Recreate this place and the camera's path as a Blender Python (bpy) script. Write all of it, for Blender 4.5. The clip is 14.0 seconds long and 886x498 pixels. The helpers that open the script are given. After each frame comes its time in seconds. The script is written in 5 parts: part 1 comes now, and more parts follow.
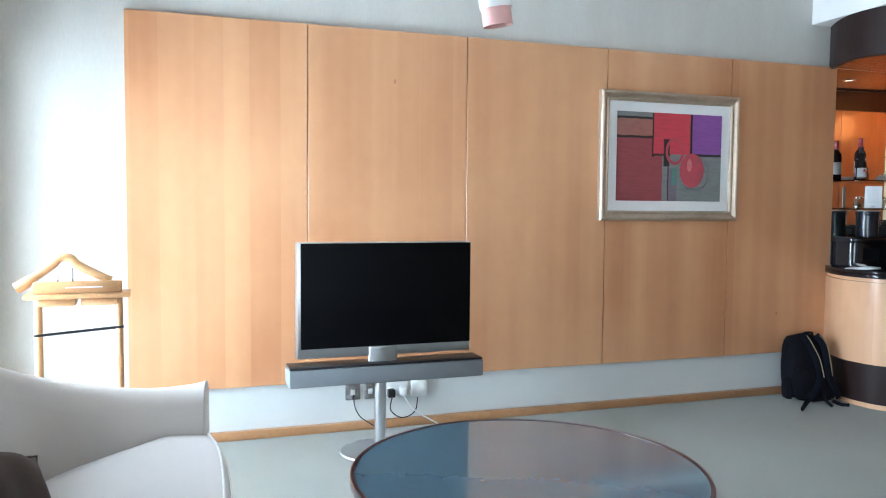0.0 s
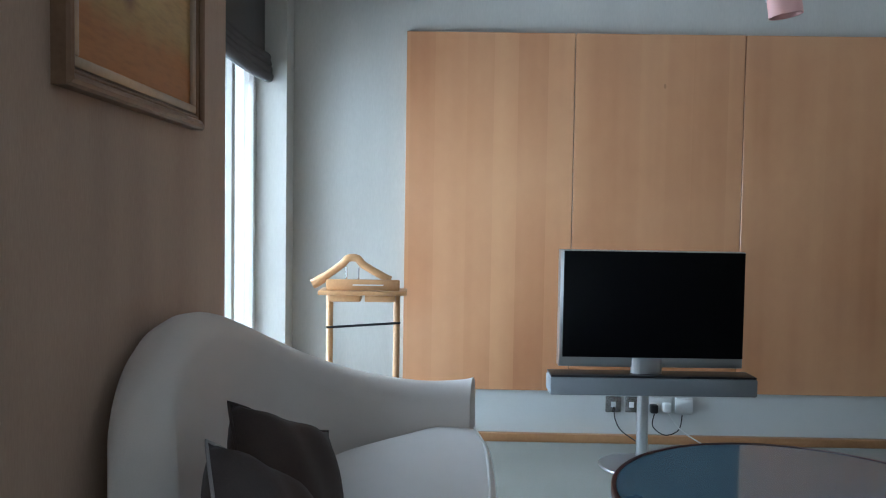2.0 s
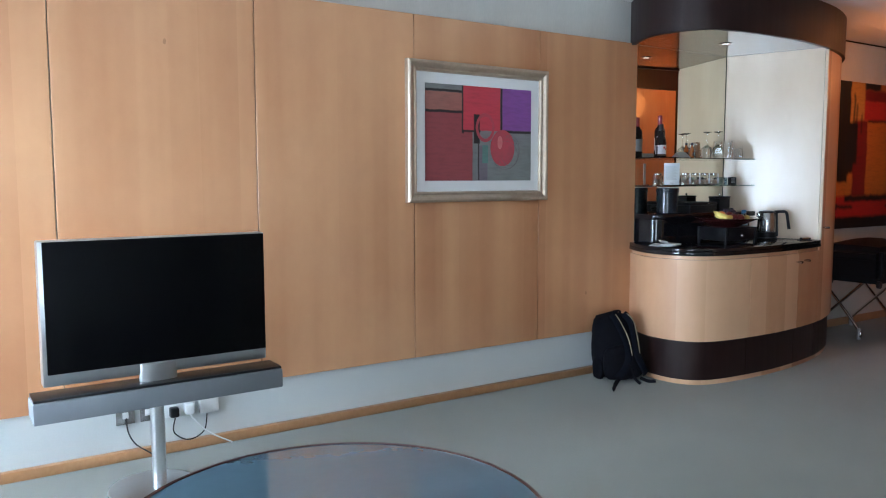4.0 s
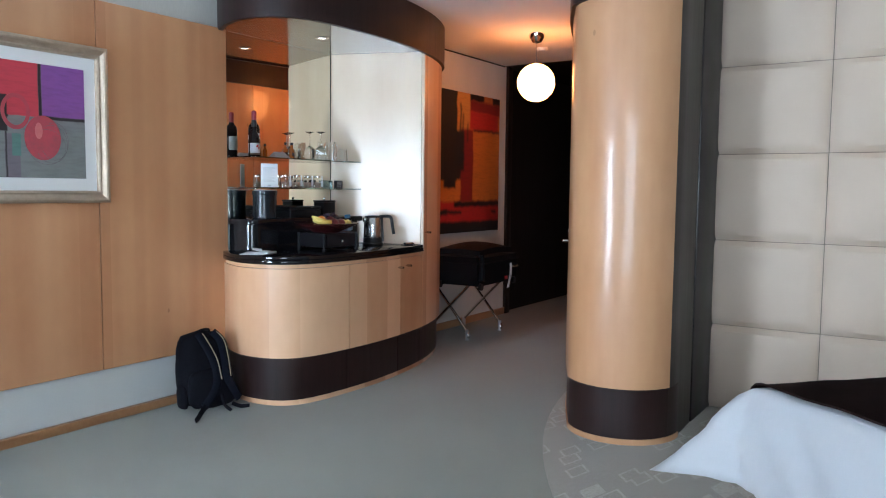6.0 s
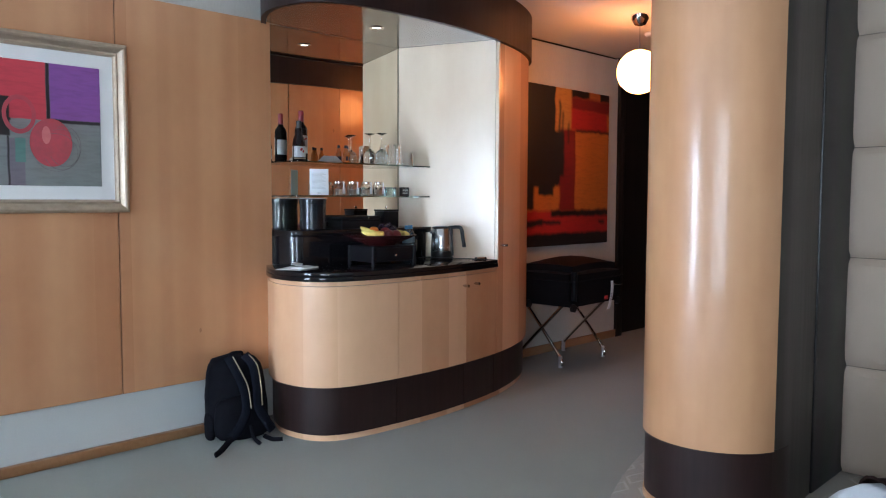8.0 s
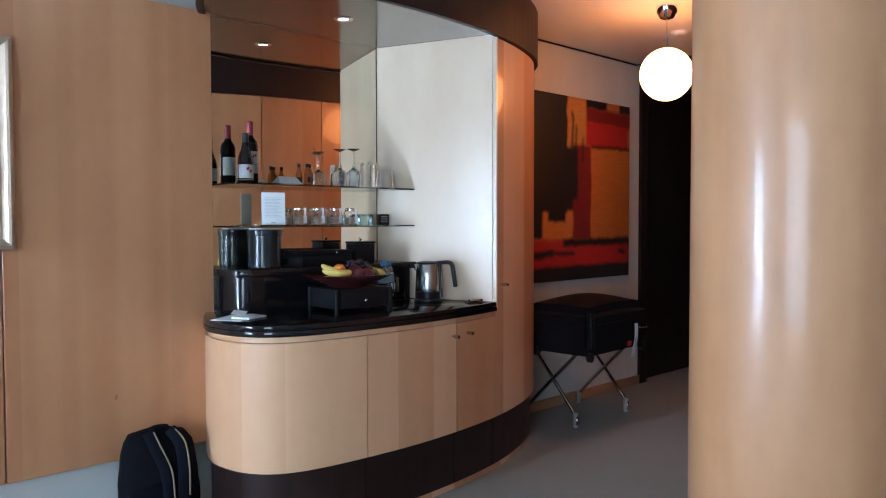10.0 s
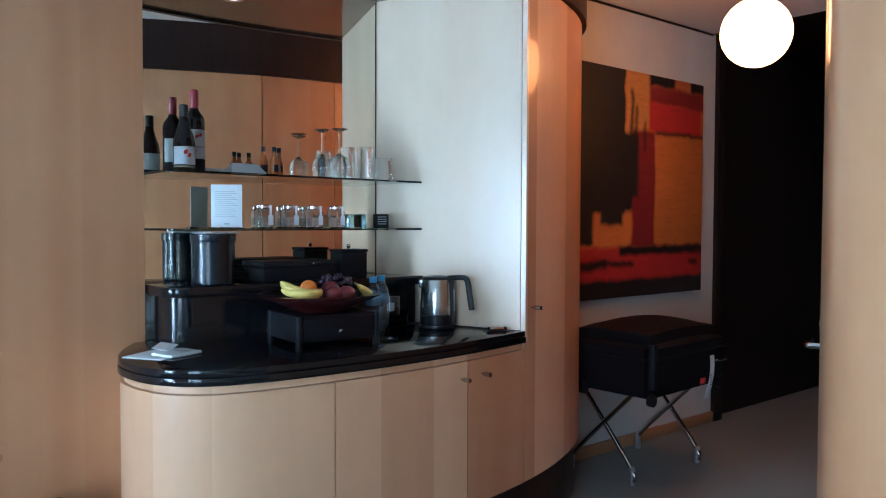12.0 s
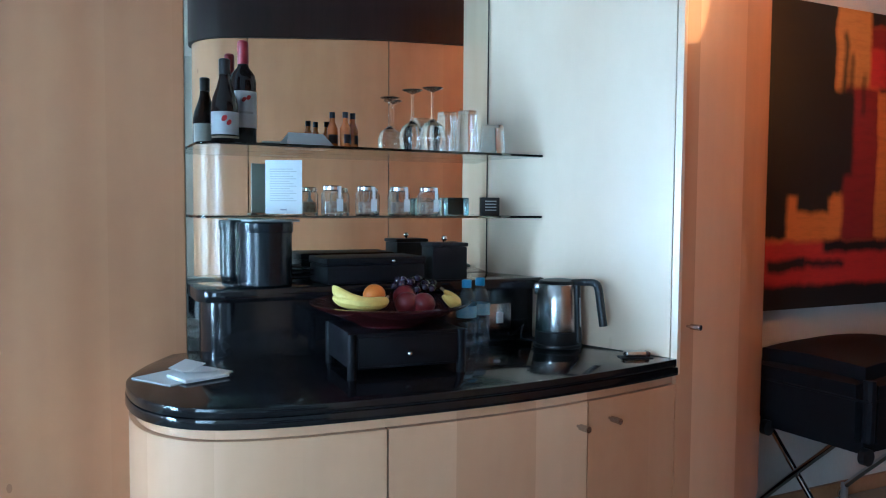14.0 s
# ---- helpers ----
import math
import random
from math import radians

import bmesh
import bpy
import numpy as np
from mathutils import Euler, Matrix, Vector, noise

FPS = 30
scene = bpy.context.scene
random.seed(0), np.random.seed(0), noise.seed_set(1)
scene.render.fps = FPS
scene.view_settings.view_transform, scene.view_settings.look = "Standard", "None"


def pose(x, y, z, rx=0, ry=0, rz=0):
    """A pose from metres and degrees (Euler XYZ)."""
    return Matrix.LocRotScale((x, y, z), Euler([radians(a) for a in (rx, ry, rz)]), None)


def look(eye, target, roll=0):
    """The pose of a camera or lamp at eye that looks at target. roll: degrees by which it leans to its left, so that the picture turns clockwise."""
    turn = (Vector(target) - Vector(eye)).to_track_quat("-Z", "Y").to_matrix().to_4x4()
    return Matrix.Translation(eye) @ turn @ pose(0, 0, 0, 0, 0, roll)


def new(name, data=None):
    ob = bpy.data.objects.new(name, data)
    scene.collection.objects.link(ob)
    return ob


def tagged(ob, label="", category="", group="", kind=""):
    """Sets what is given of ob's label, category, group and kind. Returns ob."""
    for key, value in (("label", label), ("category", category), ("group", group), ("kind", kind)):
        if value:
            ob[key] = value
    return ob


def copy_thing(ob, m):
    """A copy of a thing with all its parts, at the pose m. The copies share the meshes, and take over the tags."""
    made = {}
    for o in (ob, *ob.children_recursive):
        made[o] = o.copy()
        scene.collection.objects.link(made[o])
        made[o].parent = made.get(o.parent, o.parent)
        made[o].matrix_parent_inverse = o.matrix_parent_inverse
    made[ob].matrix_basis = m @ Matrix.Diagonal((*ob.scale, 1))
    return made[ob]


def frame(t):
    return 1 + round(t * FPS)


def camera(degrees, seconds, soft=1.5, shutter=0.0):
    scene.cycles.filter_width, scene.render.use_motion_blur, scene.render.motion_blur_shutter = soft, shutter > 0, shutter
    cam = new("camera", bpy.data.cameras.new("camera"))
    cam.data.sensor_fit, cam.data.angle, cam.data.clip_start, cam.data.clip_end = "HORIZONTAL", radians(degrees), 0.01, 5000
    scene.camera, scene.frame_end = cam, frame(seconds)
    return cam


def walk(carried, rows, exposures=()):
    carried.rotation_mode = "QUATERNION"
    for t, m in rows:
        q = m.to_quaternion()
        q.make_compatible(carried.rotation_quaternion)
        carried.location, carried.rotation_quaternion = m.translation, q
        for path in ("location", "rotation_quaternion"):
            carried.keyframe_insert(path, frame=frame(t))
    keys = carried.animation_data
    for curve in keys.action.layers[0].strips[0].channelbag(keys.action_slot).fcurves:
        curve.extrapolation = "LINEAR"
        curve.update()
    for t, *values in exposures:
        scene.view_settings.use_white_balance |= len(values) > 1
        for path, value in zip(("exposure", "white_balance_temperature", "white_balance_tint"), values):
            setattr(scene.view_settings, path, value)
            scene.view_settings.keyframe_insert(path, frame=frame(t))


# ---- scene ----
cam = camera(60.1, 14.0, soft=1.1)
PATH = [
    (0, (1.054, 0.315, 1.338), (1.688, 2.208, 1.222), 0.5),
    (0.5, (1.054, 0.321, 1.35), (1.388, 2.29, 1.255), 0.3),
    (1, (1.047, 0.315, 1.343), (1.175, 2.309, 1.26), 0.9),
    (1.5, (1.02, 0.303, 1.321), (1.024, 2.302, 1.239), 1.0),
    (2, (1.027, 0.311, 1.302), (1.003, 2.309, 1.215), 0.9),
    (2.5, (1.041, 0.407, 1.307), (1.226, 2.394, 1.176), 0.1),
    (3, (1.078, 0.576, 1.321), (1.668, 2.482, 1.182), -1.1),
    (3.5, (1.161, 0.674, 1.338), (2.093, 2.437, 1.181), -0.5),
    (4, (1.282, 0.775, 1.384), (2.367, 2.445, 1.202), -0.1),
    (4.2, (1.364, 0.815, 1.372), (2.481, 2.463, 1.189), -0.7),
    (6.3, (2.215, 0.785, 1.337), (3.922, 1.814, 1.169), 1.0),
    (6.5, (2.311, 0.788, 1.336), (4.025, 1.804, 1.158), 1.1),
    (7, (2.551, 0.833, 1.316), (4.226, 1.915, 1.156), 0.4),
    (7.5, (2.786, 0.76, 1.316), (4.295, 2.065, 1.176), 1.4),
    (8, (2.977, 0.777, 1.319), (4.397, 2.179, 1.188), 0.2),
    (8.5, (3.158, 0.929, 1.35), (4.563, 2.345, 1.207), 0.0),
    (8.7, (3.22, 0.956, 1.358), (4.628, 2.372, 1.234), 0.1),
    (11, (4.194, 1.608, 1.348), (5.549, 3.078, 1.296), 0.7),
    (11.5, (4.392, 1.715, 1.349), (5.684, 3.24, 1.284), 1.1),
    (12, (4.576, 1.876, 1.356), (5.848, 3.418, 1.289), 0.2),
    (12.5, (4.778, 1.976, 1.343), (6.005, 3.554, 1.269), 0.4),
    (13, (4.935, 2.067, 1.349), (5.987, 3.766, 1.263), 1.5),
    (13.5, (5.061, 2.227, 1.358), (6.041, 3.966, 1.237), 1.8),
    (14, (5.209, 2.34, 1.364), (6.078, 4.137, 1.253), 0.4),
]
EXPOSURES = [(0.0, 0.2, 5800, 9), (0.5, -0.1, 5750, 9), (1.0, -0.5, 5650, 8), (1.5, -0.8, 5650, 10), (2.0, -1.15, 5550, 8), (3.0, -1.45, 5300, 8), (3.5, -0.55, 5550, 9), (4.0, -0.1, 5650, 10),
             (6.5, 0.24, 5700, 10), (8.5, 0.18, 5650, 12), (11.0, 0.15, 5050, 6), (12.5, 0.30, 4680, 0), (13.0, 0.42, 4640, -1), (14.0, 0.44, 4540, -2)]
walk(cam, [(t, look(eye, target, roll)) for t, eye, target, roll in PATH], EXPOSURES)

# ---- light ----
world = bpy.data.worlds.new("sky")
scene.world = world
world.use_nodes = True
wn = world.node_tree.nodes
sky = wn.new("ShaderNodeTexSky")
sky.sky_type, sky.sun_disc, sky.sun_elevation, sky.sun_rotation = "NISHITA", False, radians(62), radians(-82)
wn["Background"].inputs["Strength"].default_value = 0.12
world.node_tree.links.new(sky.outputs[0], wn["Background"].inputs["Color"])
sun = new("sun", bpy.data.lights.new("sun", "SUN"))
sun.data.energy, sun.data.angle, sun.data.color = 3.0, radians(0.5), (1.0, 0.95, 0.88)
sun.matrix_world = look((-1.0, 3.9, 2.5), (0.0, 3.98, 0.6))


def area_light(name, m, sx, sy, watts, colour):
    lamp = new(name, bpy.data.lights.new(name, "AREA"))
    lamp.data.shape, lamp.data.size, lamp.data.size_y, lamp.data.energy, lamp.data.color = "RECTANGLE", sx, sy, watts, colour
    lamp.matrix_world = m
    return lamp


near = area_light("window_daylight", look((-0.17, 3.99, 1.12), (1.0, 3.86, 1.12)), 1.05, 1.75, 94, (0.76, 0.89, 1.0))
big = area_light("window_daylight", look((-0.02, -0.25, 1.3), (1.0, 0.10, 1.3)), 2.5, 2.1, 64, (0.76, 0.89, 1.0))
near.data.spread = radians(128)
big.data.spread = radians(165)

# ---- materials ----
def nodes_of(name):
    m = bpy.data.materials.new(name)
    m.use_nodes = True
    t = m.node_tree
    return m, t, t.nodes["Principled BSDF"]


def link(t, a, b):
    t.links.new(a, b)


def op(t, kind, a, b=None, c=None):
    n = t.nodes.new("ShaderNodeMath")
    n.operation = kind
    for i, v in enumerate((a, b, c)):
        if v is None:
            continue
        if isinstance(v, (int, float)):
            n.inputs[i].default_value = v
        else:
            link(t, v, n.inputs[i])
    return n.outputs[0]


def coords(t, scale=(1, 1, 1)):
    c = t.nodes.new("ShaderNodeTexCoord")
    m = t.nodes.new("ShaderNodeMapping")
    m.inputs["Scale"].default_value = scale
    link(t, c.outputs["Object"], m.inputs["Vector"])
    return m.outputs[0]


def noise_tex(t, vec, scale, detail=4.0, rough=0.55):
    n = t.nodes.new("ShaderNodeTexNoise")
    n.inputs["Scale"].default_value, n.inputs["Detail"].default_value, n.inputs["Roughness"].default_value = scale, detail, rough
    link(t, vec, n.inputs["Vector"])
    return n.outputs["Fac"]


def mix(t, f, a, b, kind="MIX"):
    n = t.nodes.new("ShaderNodeMix")
    n.data_type, n.blend_type = "RGBA", kind
    for sock, v in ((n.inputs[0], f), (n.inputs[6], a), (n.inputs[7], b)):
        if isinstance(v, (int, float)):
            sock.default_value = v
        elif isinstance(v, tuple):
            sock.default_value = (*v, 1)
        else:
            link(t, v, sock)
    return n.outputs[2]


def bump(t, p, height, strength, dist=0.002):
    b = t.nodes.new("ShaderNodeBump")
    b.inputs["Strength"].default_value, b.inputs["Distance"].default_value = strength, dist
    link(t, height, b.inputs["Height"])
    link(t, b.outputs[0], p.inputs["Normal"])


def ramp(t, v, lo, hi):
    n = t.nodes.new("ShaderNodeMapRange")
    n.inputs[1].default_value, n.inputs[2].default_value = lo, hi
    link(t, v, n.inputs[0])
    return n.outputs[0]


def plain(name, c1, c2, rough=0.6, metal=0.0, scale=(1, 1, 1), s1=3.0, s2=60.0, relief=0.15, coat=0.0, sheen=0.0, dist=0.002, spec=0.5):
    """Two colours mixed by a large and a fine noise, with fine relief."""
    m, t, p = nodes_of(name)
    v = coords(t, scale)
    big, fine = noise_tex(t, v, s1), noise_tex(t, v, s2, 3.0)
    f = op(t, "ADD", op(t, "MULTIPLY", big, 0.6), op(t, "MULTIPLY", fine, 0.4))
    link(t, mix(t, ramp(t, f, 0.3, 0.7), c1, c2), p.inputs["Base Color"])
    p.inputs["Metallic"].default_value = metal
    link(t, op(t, "ADD", op(t, "MULTIPLY", big, 0.12), rough - 0.06), p.inputs["Roughness"])
    p.inputs["Coat Weight"].default_value, p.inputs["Coat Roughness"].default_value = coat, 0.08
    p.inputs["Sheen Weight"].default_value, p.inputs["Specular IOR Level"].default_value = sheen, spec
    if relief:
        bump(t, p, fine, relief, dist)
    return m


def veneer(name, light, dark, band, rough=0.32, coat=0.25, skew=0.45, step=0.42, fine=0.09, lo=0.3, hi=0.95, figure=3.2, polish=0.05, uneven=2.0, even=0.2, soft=0.5):
    """Upright strips of wood veneer, each of its own tone, with grain and a few pin knots."""
    m, t, p = nodes_of(name)
    c = t.nodes.new("ShaderNodeTexCoord")
    x = t.nodes.new("ShaderNodeSeparateXYZ")
    link(t, c.outputs["Object"], x.inputs[0])
    u = op(t, "DIVIDE", op(t, "ADD", x.outputs[0], op(t, "MULTIPLY", x.outputs[1], skew)), band)
    u = op(t, "ADD", u, op(t, "MULTIPLY", noise_tex(t, coords(t, (2.3, 2.3, 0.0)), 1.0, 1.0), uneven))
    w = t.nodes.new("ShaderNodeTexWhiteNoise")
    w.noise_dimensions = "1D"
    link(t, op(t, "FLOOR", u), w.inputs["W"])
    info = t.nodes.new("ShaderNodeObjectInfo")
    grain = noise_tex(t, coords(t, (16, 16, 0.8)), 1.0, 3.0)
    cloud = noise_tex(t, coords(t, (figure, figure, 0.35 * figure)), 1.0, 3.0)
    fleck = noise_tex(t, coords(t, (15, 15, 9)), 1.0, 2.0)
    swell = op(t, "ADD", op(t, "MULTIPLY", ramp(t, noise_tex(t, coords(t, (0.7, 0.7, 0.9)), 1.0, 1.0), 0.35, 0.62), 1.0 - even), even)
    flow = ramp(t, noise_tex(t, coords(t, (0.8 / band, 0.8 / band * skew, 0.0)), 1.0, 2.0), 0.3, 0.7)
    tone = op(t, "ADD", op(t, "MULTIPLY", w.outputs["Value"], 1.0 - soft), op(t, "MULTIPLY", flow, soft))
    f = op(t, "ADD", op(t, "MULTIPLY", op(t, "MULTIPLY", tone, swell), step), op(t, "MULTIPLY", grain, fine))
    f = op(t, "ADD", f, op(t, "MULTIPLY", cloud, 1.02 - step))
    f = op(t, "ADD", f, op(t, "MULTIPLY", fleck, 0.14))
    f = op(t, "ADD", f, op(t, "MULTIPLY", info.outputs["Random"], 0.06))
    col = mix(t, ramp(t, f, lo, hi), light, dark)
    vor = t.nodes.new("ShaderNodeTexVoronoi")
    vor.inputs["Scale"].default_value = 1.0
    link(t, coords(t, (3.1, 3.1, 1.7)), vor.inputs["Vector"])
    knot = op(t, "LESS_THAN", vor.outputs["Distance"], 0.028)
    link(t, mix(t, op(t, "MULTIPLY", knot, 0.45), col, tuple(0.45 * a for a in dark)), p.inputs["Base Color"])
    link(t, op(t, "ADD", op(t, "MULTIPLY", cloud, 0.14), rough - 0.07), p.inputs["Roughness"])
    p.inputs["Coat Weight"].default_value, p.inputs["Coat Roughness"].default_value = coat, polish
    bump(t, p, grain, 0.02, 0.001)
    return m


def glass(name, colour=(0.95, 0.98, 0.97), rough=0.0, ior=1.45):
    m, t, p = nodes_of(name)
    p.inputs["Base Color"].default_value = (*colour, 1)
    p.inputs["Transmission Weight"].default_value, p.inputs["Roughness"].default_value, p.inputs["IOR"].default_value = 1.0, rough, ior
    return m


def glow(name, colour, strength):
    m, t, p = nodes_of(name)
    p.inputs["Base Color"].default_value = (0.9, 0.9, 0.88, 1)
    p.inputs["Emission Color"].default_value, p.inputs["Emission Strength"].default_value = (*colour, 1), strength
    return m


def painted(name, ground, patches, wobble=0.02, rough=0.6, fray=9.0, soft=0.003):
    """Brushed colour fields, each (x0, x1, z0, z1, colour) in the picture's own metres, with uneven edges."""
    m, t, p = nodes_of(name)
    c = t.nodes.new("ShaderNodeTexCoord")
    x = t.nodes.new("ShaderNodeSeparateXYZ")
    link(t, c.outputs["Object"], x.inputs[0])
    na, nb = noise_tex(t, coords(t), fray, 5.0), noise_tex(t, coords(t, (1.3, 1.0, 0.8)), fray * 1.4, 5.0)
    px = op(t, "ADD", x.outputs[0], op(t, "MULTIPLY", op(t, "SUBTRACT", na, 0.5), wobble))
    pz = op(t, "ADD", x.outputs[2], op(t, "MULTIPLY", op(t, "SUBTRACT", nb, 0.5), wobble))
    col = mix(t, 0.0, ground, ground)
    for x0, x1, z0, z1, colour in patches:
        f = op(t, "MULTIPLY", ramp(t, op(t, "SUBTRACT", px, x0), -soft, soft), ramp(t, op(t, "SUBTRACT", x1, px), -soft, soft))
        f = op(t, "MULTIPLY", f, op(t, "MULTIPLY", ramp(t, op(t, "SUBTRACT", pz, z0), -soft, soft), ramp(t, op(t, "SUBTRACT", z1, pz), -soft, soft)))
        col = mix(t, f, col, colour)
    brush = noise_tex(t, coords(t, (6, 6, 30)), 2.0, 6.0)
    col = mix(t, op(t, "MULTIPLY", ramp(t, brush, 0.45, 0.8), 0.45), col, mix(t, 0.55, col, (0.02, 0.01, 0.01)))
    link(t, col, p.inputs["Base Color"])
    p.inputs["Roughness"].default_value = rough
    bump(t, p, brush, 0.2, 0.002)
    return m


def carpet(name, c1, c2, lines=None):
    m, t, p = nodes_of(name)
    v = coords(t)
    pile, patch, tuft = noise_tex(t, v, 420.0, 2.0), noise_tex(t, v, 1.6, 4.0), noise_tex(t, v, 90.0, 3.0)
    f = op(t, "ADD", op(t, "MULTIPLY", patch, 0.45), op(t, "ADD", op(t, "MULTIPLY", pile, 0.3), op(t, "MULTIPLY", tuft, 0.25)))
    col = mix(t, ramp(t, f, 0.32, 0.68), c1, c2)
    if lines:
        warp = t.nodes.new("ShaderNodeTexVoronoi")
        warp.feature, warp.distance = "F1", "CHEBYCHEV"
        warp.inputs["Scale"].default_value = 6.5
        mp = t.nodes.new("ShaderNodeMapping")
        mp.inputs["Rotation"].default_value, mp.inputs["Scale"].default_value = (0, 0, 0.5), (0.75, 1.5, 1)
        link(t, v, mp.inputs["Vector"])
        link(t, mp.outputs[0], warp.inputs["Vector"])
        ring = op(t, "LESS_THAN", op(t, "ABSOLUTE", op(t, "SUBTRACT", warp.outputs["Distance"], 0.33)), 0.045)
        col = mix(t, op(t, "MULTIPLY", ring, ramp(t, tuft, 0.2, 0.6)), col, lines)
    link(t, col, p.inputs["Base Color"])
    p.inputs["Roughness"].default_value, p.inputs["Sheen Weight"].default_value = 0.95, 0.25
    p.inputs["Specular IOR Level"].default_value = 0.15
    bump(t, p, op(t, "ADD", pile, tuft), 0.5, 0.004)
    return m


MAPLE = veneer("maple_veneer", (0.655, 0.36, 0.18), (0.42, 0.178, 0.078), 0.17, skew=0.35, step=0.60, lo=0.28, hi=1.0, figure=1.7, soft=0.62)
# Pale niche veneer, with the window light on it lifted into the colour.
MAPLE_PALE_LIT = veneer("pale_lit_maple_veneer", (0.82, 0.66, 0.485), (0.69, 0.505, 0.335), 0.16, 0.30, 0.2, polish=0.12, figure=4.0, soft=0.7)
# Same maple twice: bar colour brightened, column colour darkened, to make up for light.
MAPLE_BAR = veneer("bar_maple_brightened", (0.76, 0.485, 0.29), (0.46, 0.213, 0.095), 0.20, 0.38, 0.35, skew=-0.6, step=0.80, fine=0.12, lo=0.25, hi=1.0, figure=3.0, uneven=1.0, even=0.8, soft=0.2)
MAPLE_COLUMN = veneer("column_maple_darkened", (0.61, 0.355, 0.185), (0.375, 0.17, 0.073), 0.20, 0.36, 0.4, skew=-0.6, step=0.44, fine=0.16, lo=0.18, hi=0.9, figure=4.2, even=0.5, soft=0.6)
MAPLE_SOLID = plain("solid_maple", (0.60, 0.35, 0.165), (0.47, 0.245, 0.10), 0.4, scale=(1, 1, 1), s1=6, s2=70, relief=0.05, coat=0.2)
TRIM_WOOD = plain("skirting_wood", (0.42, 0.22, 0.10), (0.33, 0.16, 0.065), 0.4, s1=4, s2=50, relief=0.05, coat=0.15)
WENGE = plain("dark_stained_wood", (0.024, 0.0105, 0.009), (0.013, 0.006, 0.0055), 0.4, scale=(20, 20, 1), s1=1.5, s2=12, relief=0.08, spec=0.3)
SIDE_WOOD = plain("grey_brown_stained_wood", (0.034, 0.028, 0.025), (0.022, 0.018, 0.016), 0.4, scale=(20, 20, 1), s1=1.5, s2=12, relief=0.06, spec=0.3)
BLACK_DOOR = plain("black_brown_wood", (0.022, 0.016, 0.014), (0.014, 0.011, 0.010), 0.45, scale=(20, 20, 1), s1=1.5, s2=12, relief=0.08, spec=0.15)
NICHE_TOP = plain("brown_gloss_lacquer", (0.085, 0.045, 0.03), (0.06, 0.032, 0.022), 0.18, s1=2, s2=20, relief=0.0, coat=0.6)
GRANITE = plain("black_granite", (0.003, 0.003, 0.004), (0.011, 0.011, 0.013), 0.10, s1=40, s2=220, relief=0.0, spec=0.45)
WALL = plain("warm_grey_plaster", (0.61, 0.59, 0.54), (0.52, 0.505, 0.46), 0.8, scale=(1, 1, 0.2), s1=4.0, s2=140, relief=0.12)
WALL_PALE = plain("pale_wall_panel", (0.64, 0.66, 0.64), (0.58, 0.60, 0.585), 0.6, s1=1.5, s2=120, relief=0.08)
WALLPAPER = plain("linen_wallcovering", (0.56, 0.405, 0.305), (0.42, 0.30, 0.222), 0.85, scale=(1, 1, 0.16), s1=4.5, s2=180, relief=0.3)
CEIL = plain("white_ceiling_paint", (0.78, 0.77, 0.74), (0.74, 0.73, 0.70), 0.85, s1=1, s2=120, relief=0.06)
WHITE_PAINT = plain("white_paint", (0.80, 0.80, 0.78), (0.74, 0.74, 0.72), 0.45, s1=2, s2=90, relief=0.05)
CARPET = carpet("sage_grey_carpet", (0.228, 0.232, 0.196), (0.172, 0.176, 0.148))
CARPET_PATTERN = carpet("patterned_taupe_carpet", (0.32, 0.295, 0.255), (0.25, 0.23, 0.195), (0.40, 0.37, 0.325))
# Darker copy of the tile cloth: puts the shade of the seams into colour.
TILE_SEAM_SHADE = plain("seam_shade_cloth", (0.24, 0.21, 0.17), (0.20, 0.175, 0.145), 0.85, s1=3, s2=200)
UPHOLSTERY = plain("cream_upholstery", (0.73, 0.665, 0.61), (0.66, 0.595, 0.545), 0.6, s1=3, s2=260, relief=0.25, sheen=0.3)
SEAT_LINEN = plain("pale_seat_linen", (0.78, 0.765, 0.745), (0.72, 0.705, 0.685), 0.7, s1=3, s2=260, relief=0.25, sheen=0.2)
TILE_CLOTH = plain("beige_wall_upholstery", (0.63, 0.505, 0.395), (0.56, 0.445, 0.345), 0.8, s1=2.5, s2=240, relief=0.3, sheen=0.2)
GREY_CUSHION = plain("charcoal_cushion_cloth", (0.070, 0.049, 0.042), (0.038, 0.027, 0.023), 0.7, s1=6, s2=260, relief=0.4, sheen=0.1, spec=0.15)
GREY_CUSHION_2 = plain("slate_cushion_cloth", (0.085, 0.068, 0.063), (0.05, 0.04, 0.038), 0.8, s1=6, s2=260, relief=0.4, sheen=0.1, spec=0.2)
PIPING = plain("grey_piping", (0.36, 0.34, 0.34), (0.28, 0.27, 0.27), 0.7, s1=8, s2=200)
SHEET = plain("white_bed_linen", (0.80, 0.82, 0.85), (0.74, 0.76, 0.80), 0.85, s1=3, s2=200, relief=0.2)
SHEET_STRIPED = plain("striped_satin_linen", (0.87, 0.88, 0.90), (0.82, 0.835, 0.86), 0.7, s1=3, s2=200, relief=0.2)
t_, p_ = SHEET_STRIPED.node_tree, SHEET_STRIPED.node_tree.nodes["Principled BSDF"]
sx_ = t_.nodes.new("ShaderNodeSeparateXYZ")
link(t_, coords(t_), sx_.inputs[0])
bands_ = op(t_, "GREATER_THAN", op(t_, "FRACT", op(t_, "DIVIDE", sx_.outputs[0], 0.036)), 0.5)
link(t_, op(t_, "ADD", op(t_, "MULTIPLY", bands_, 0.35), 0.42), p_.inputs["Roughness"])
RUNNER = plain("dark_brown_bed_runner", (0.024, 0.011, 0.010), (0.015, 0.007, 0.006), 0.95, s1=5, s2=200, relief=0.3, spec=0.1)
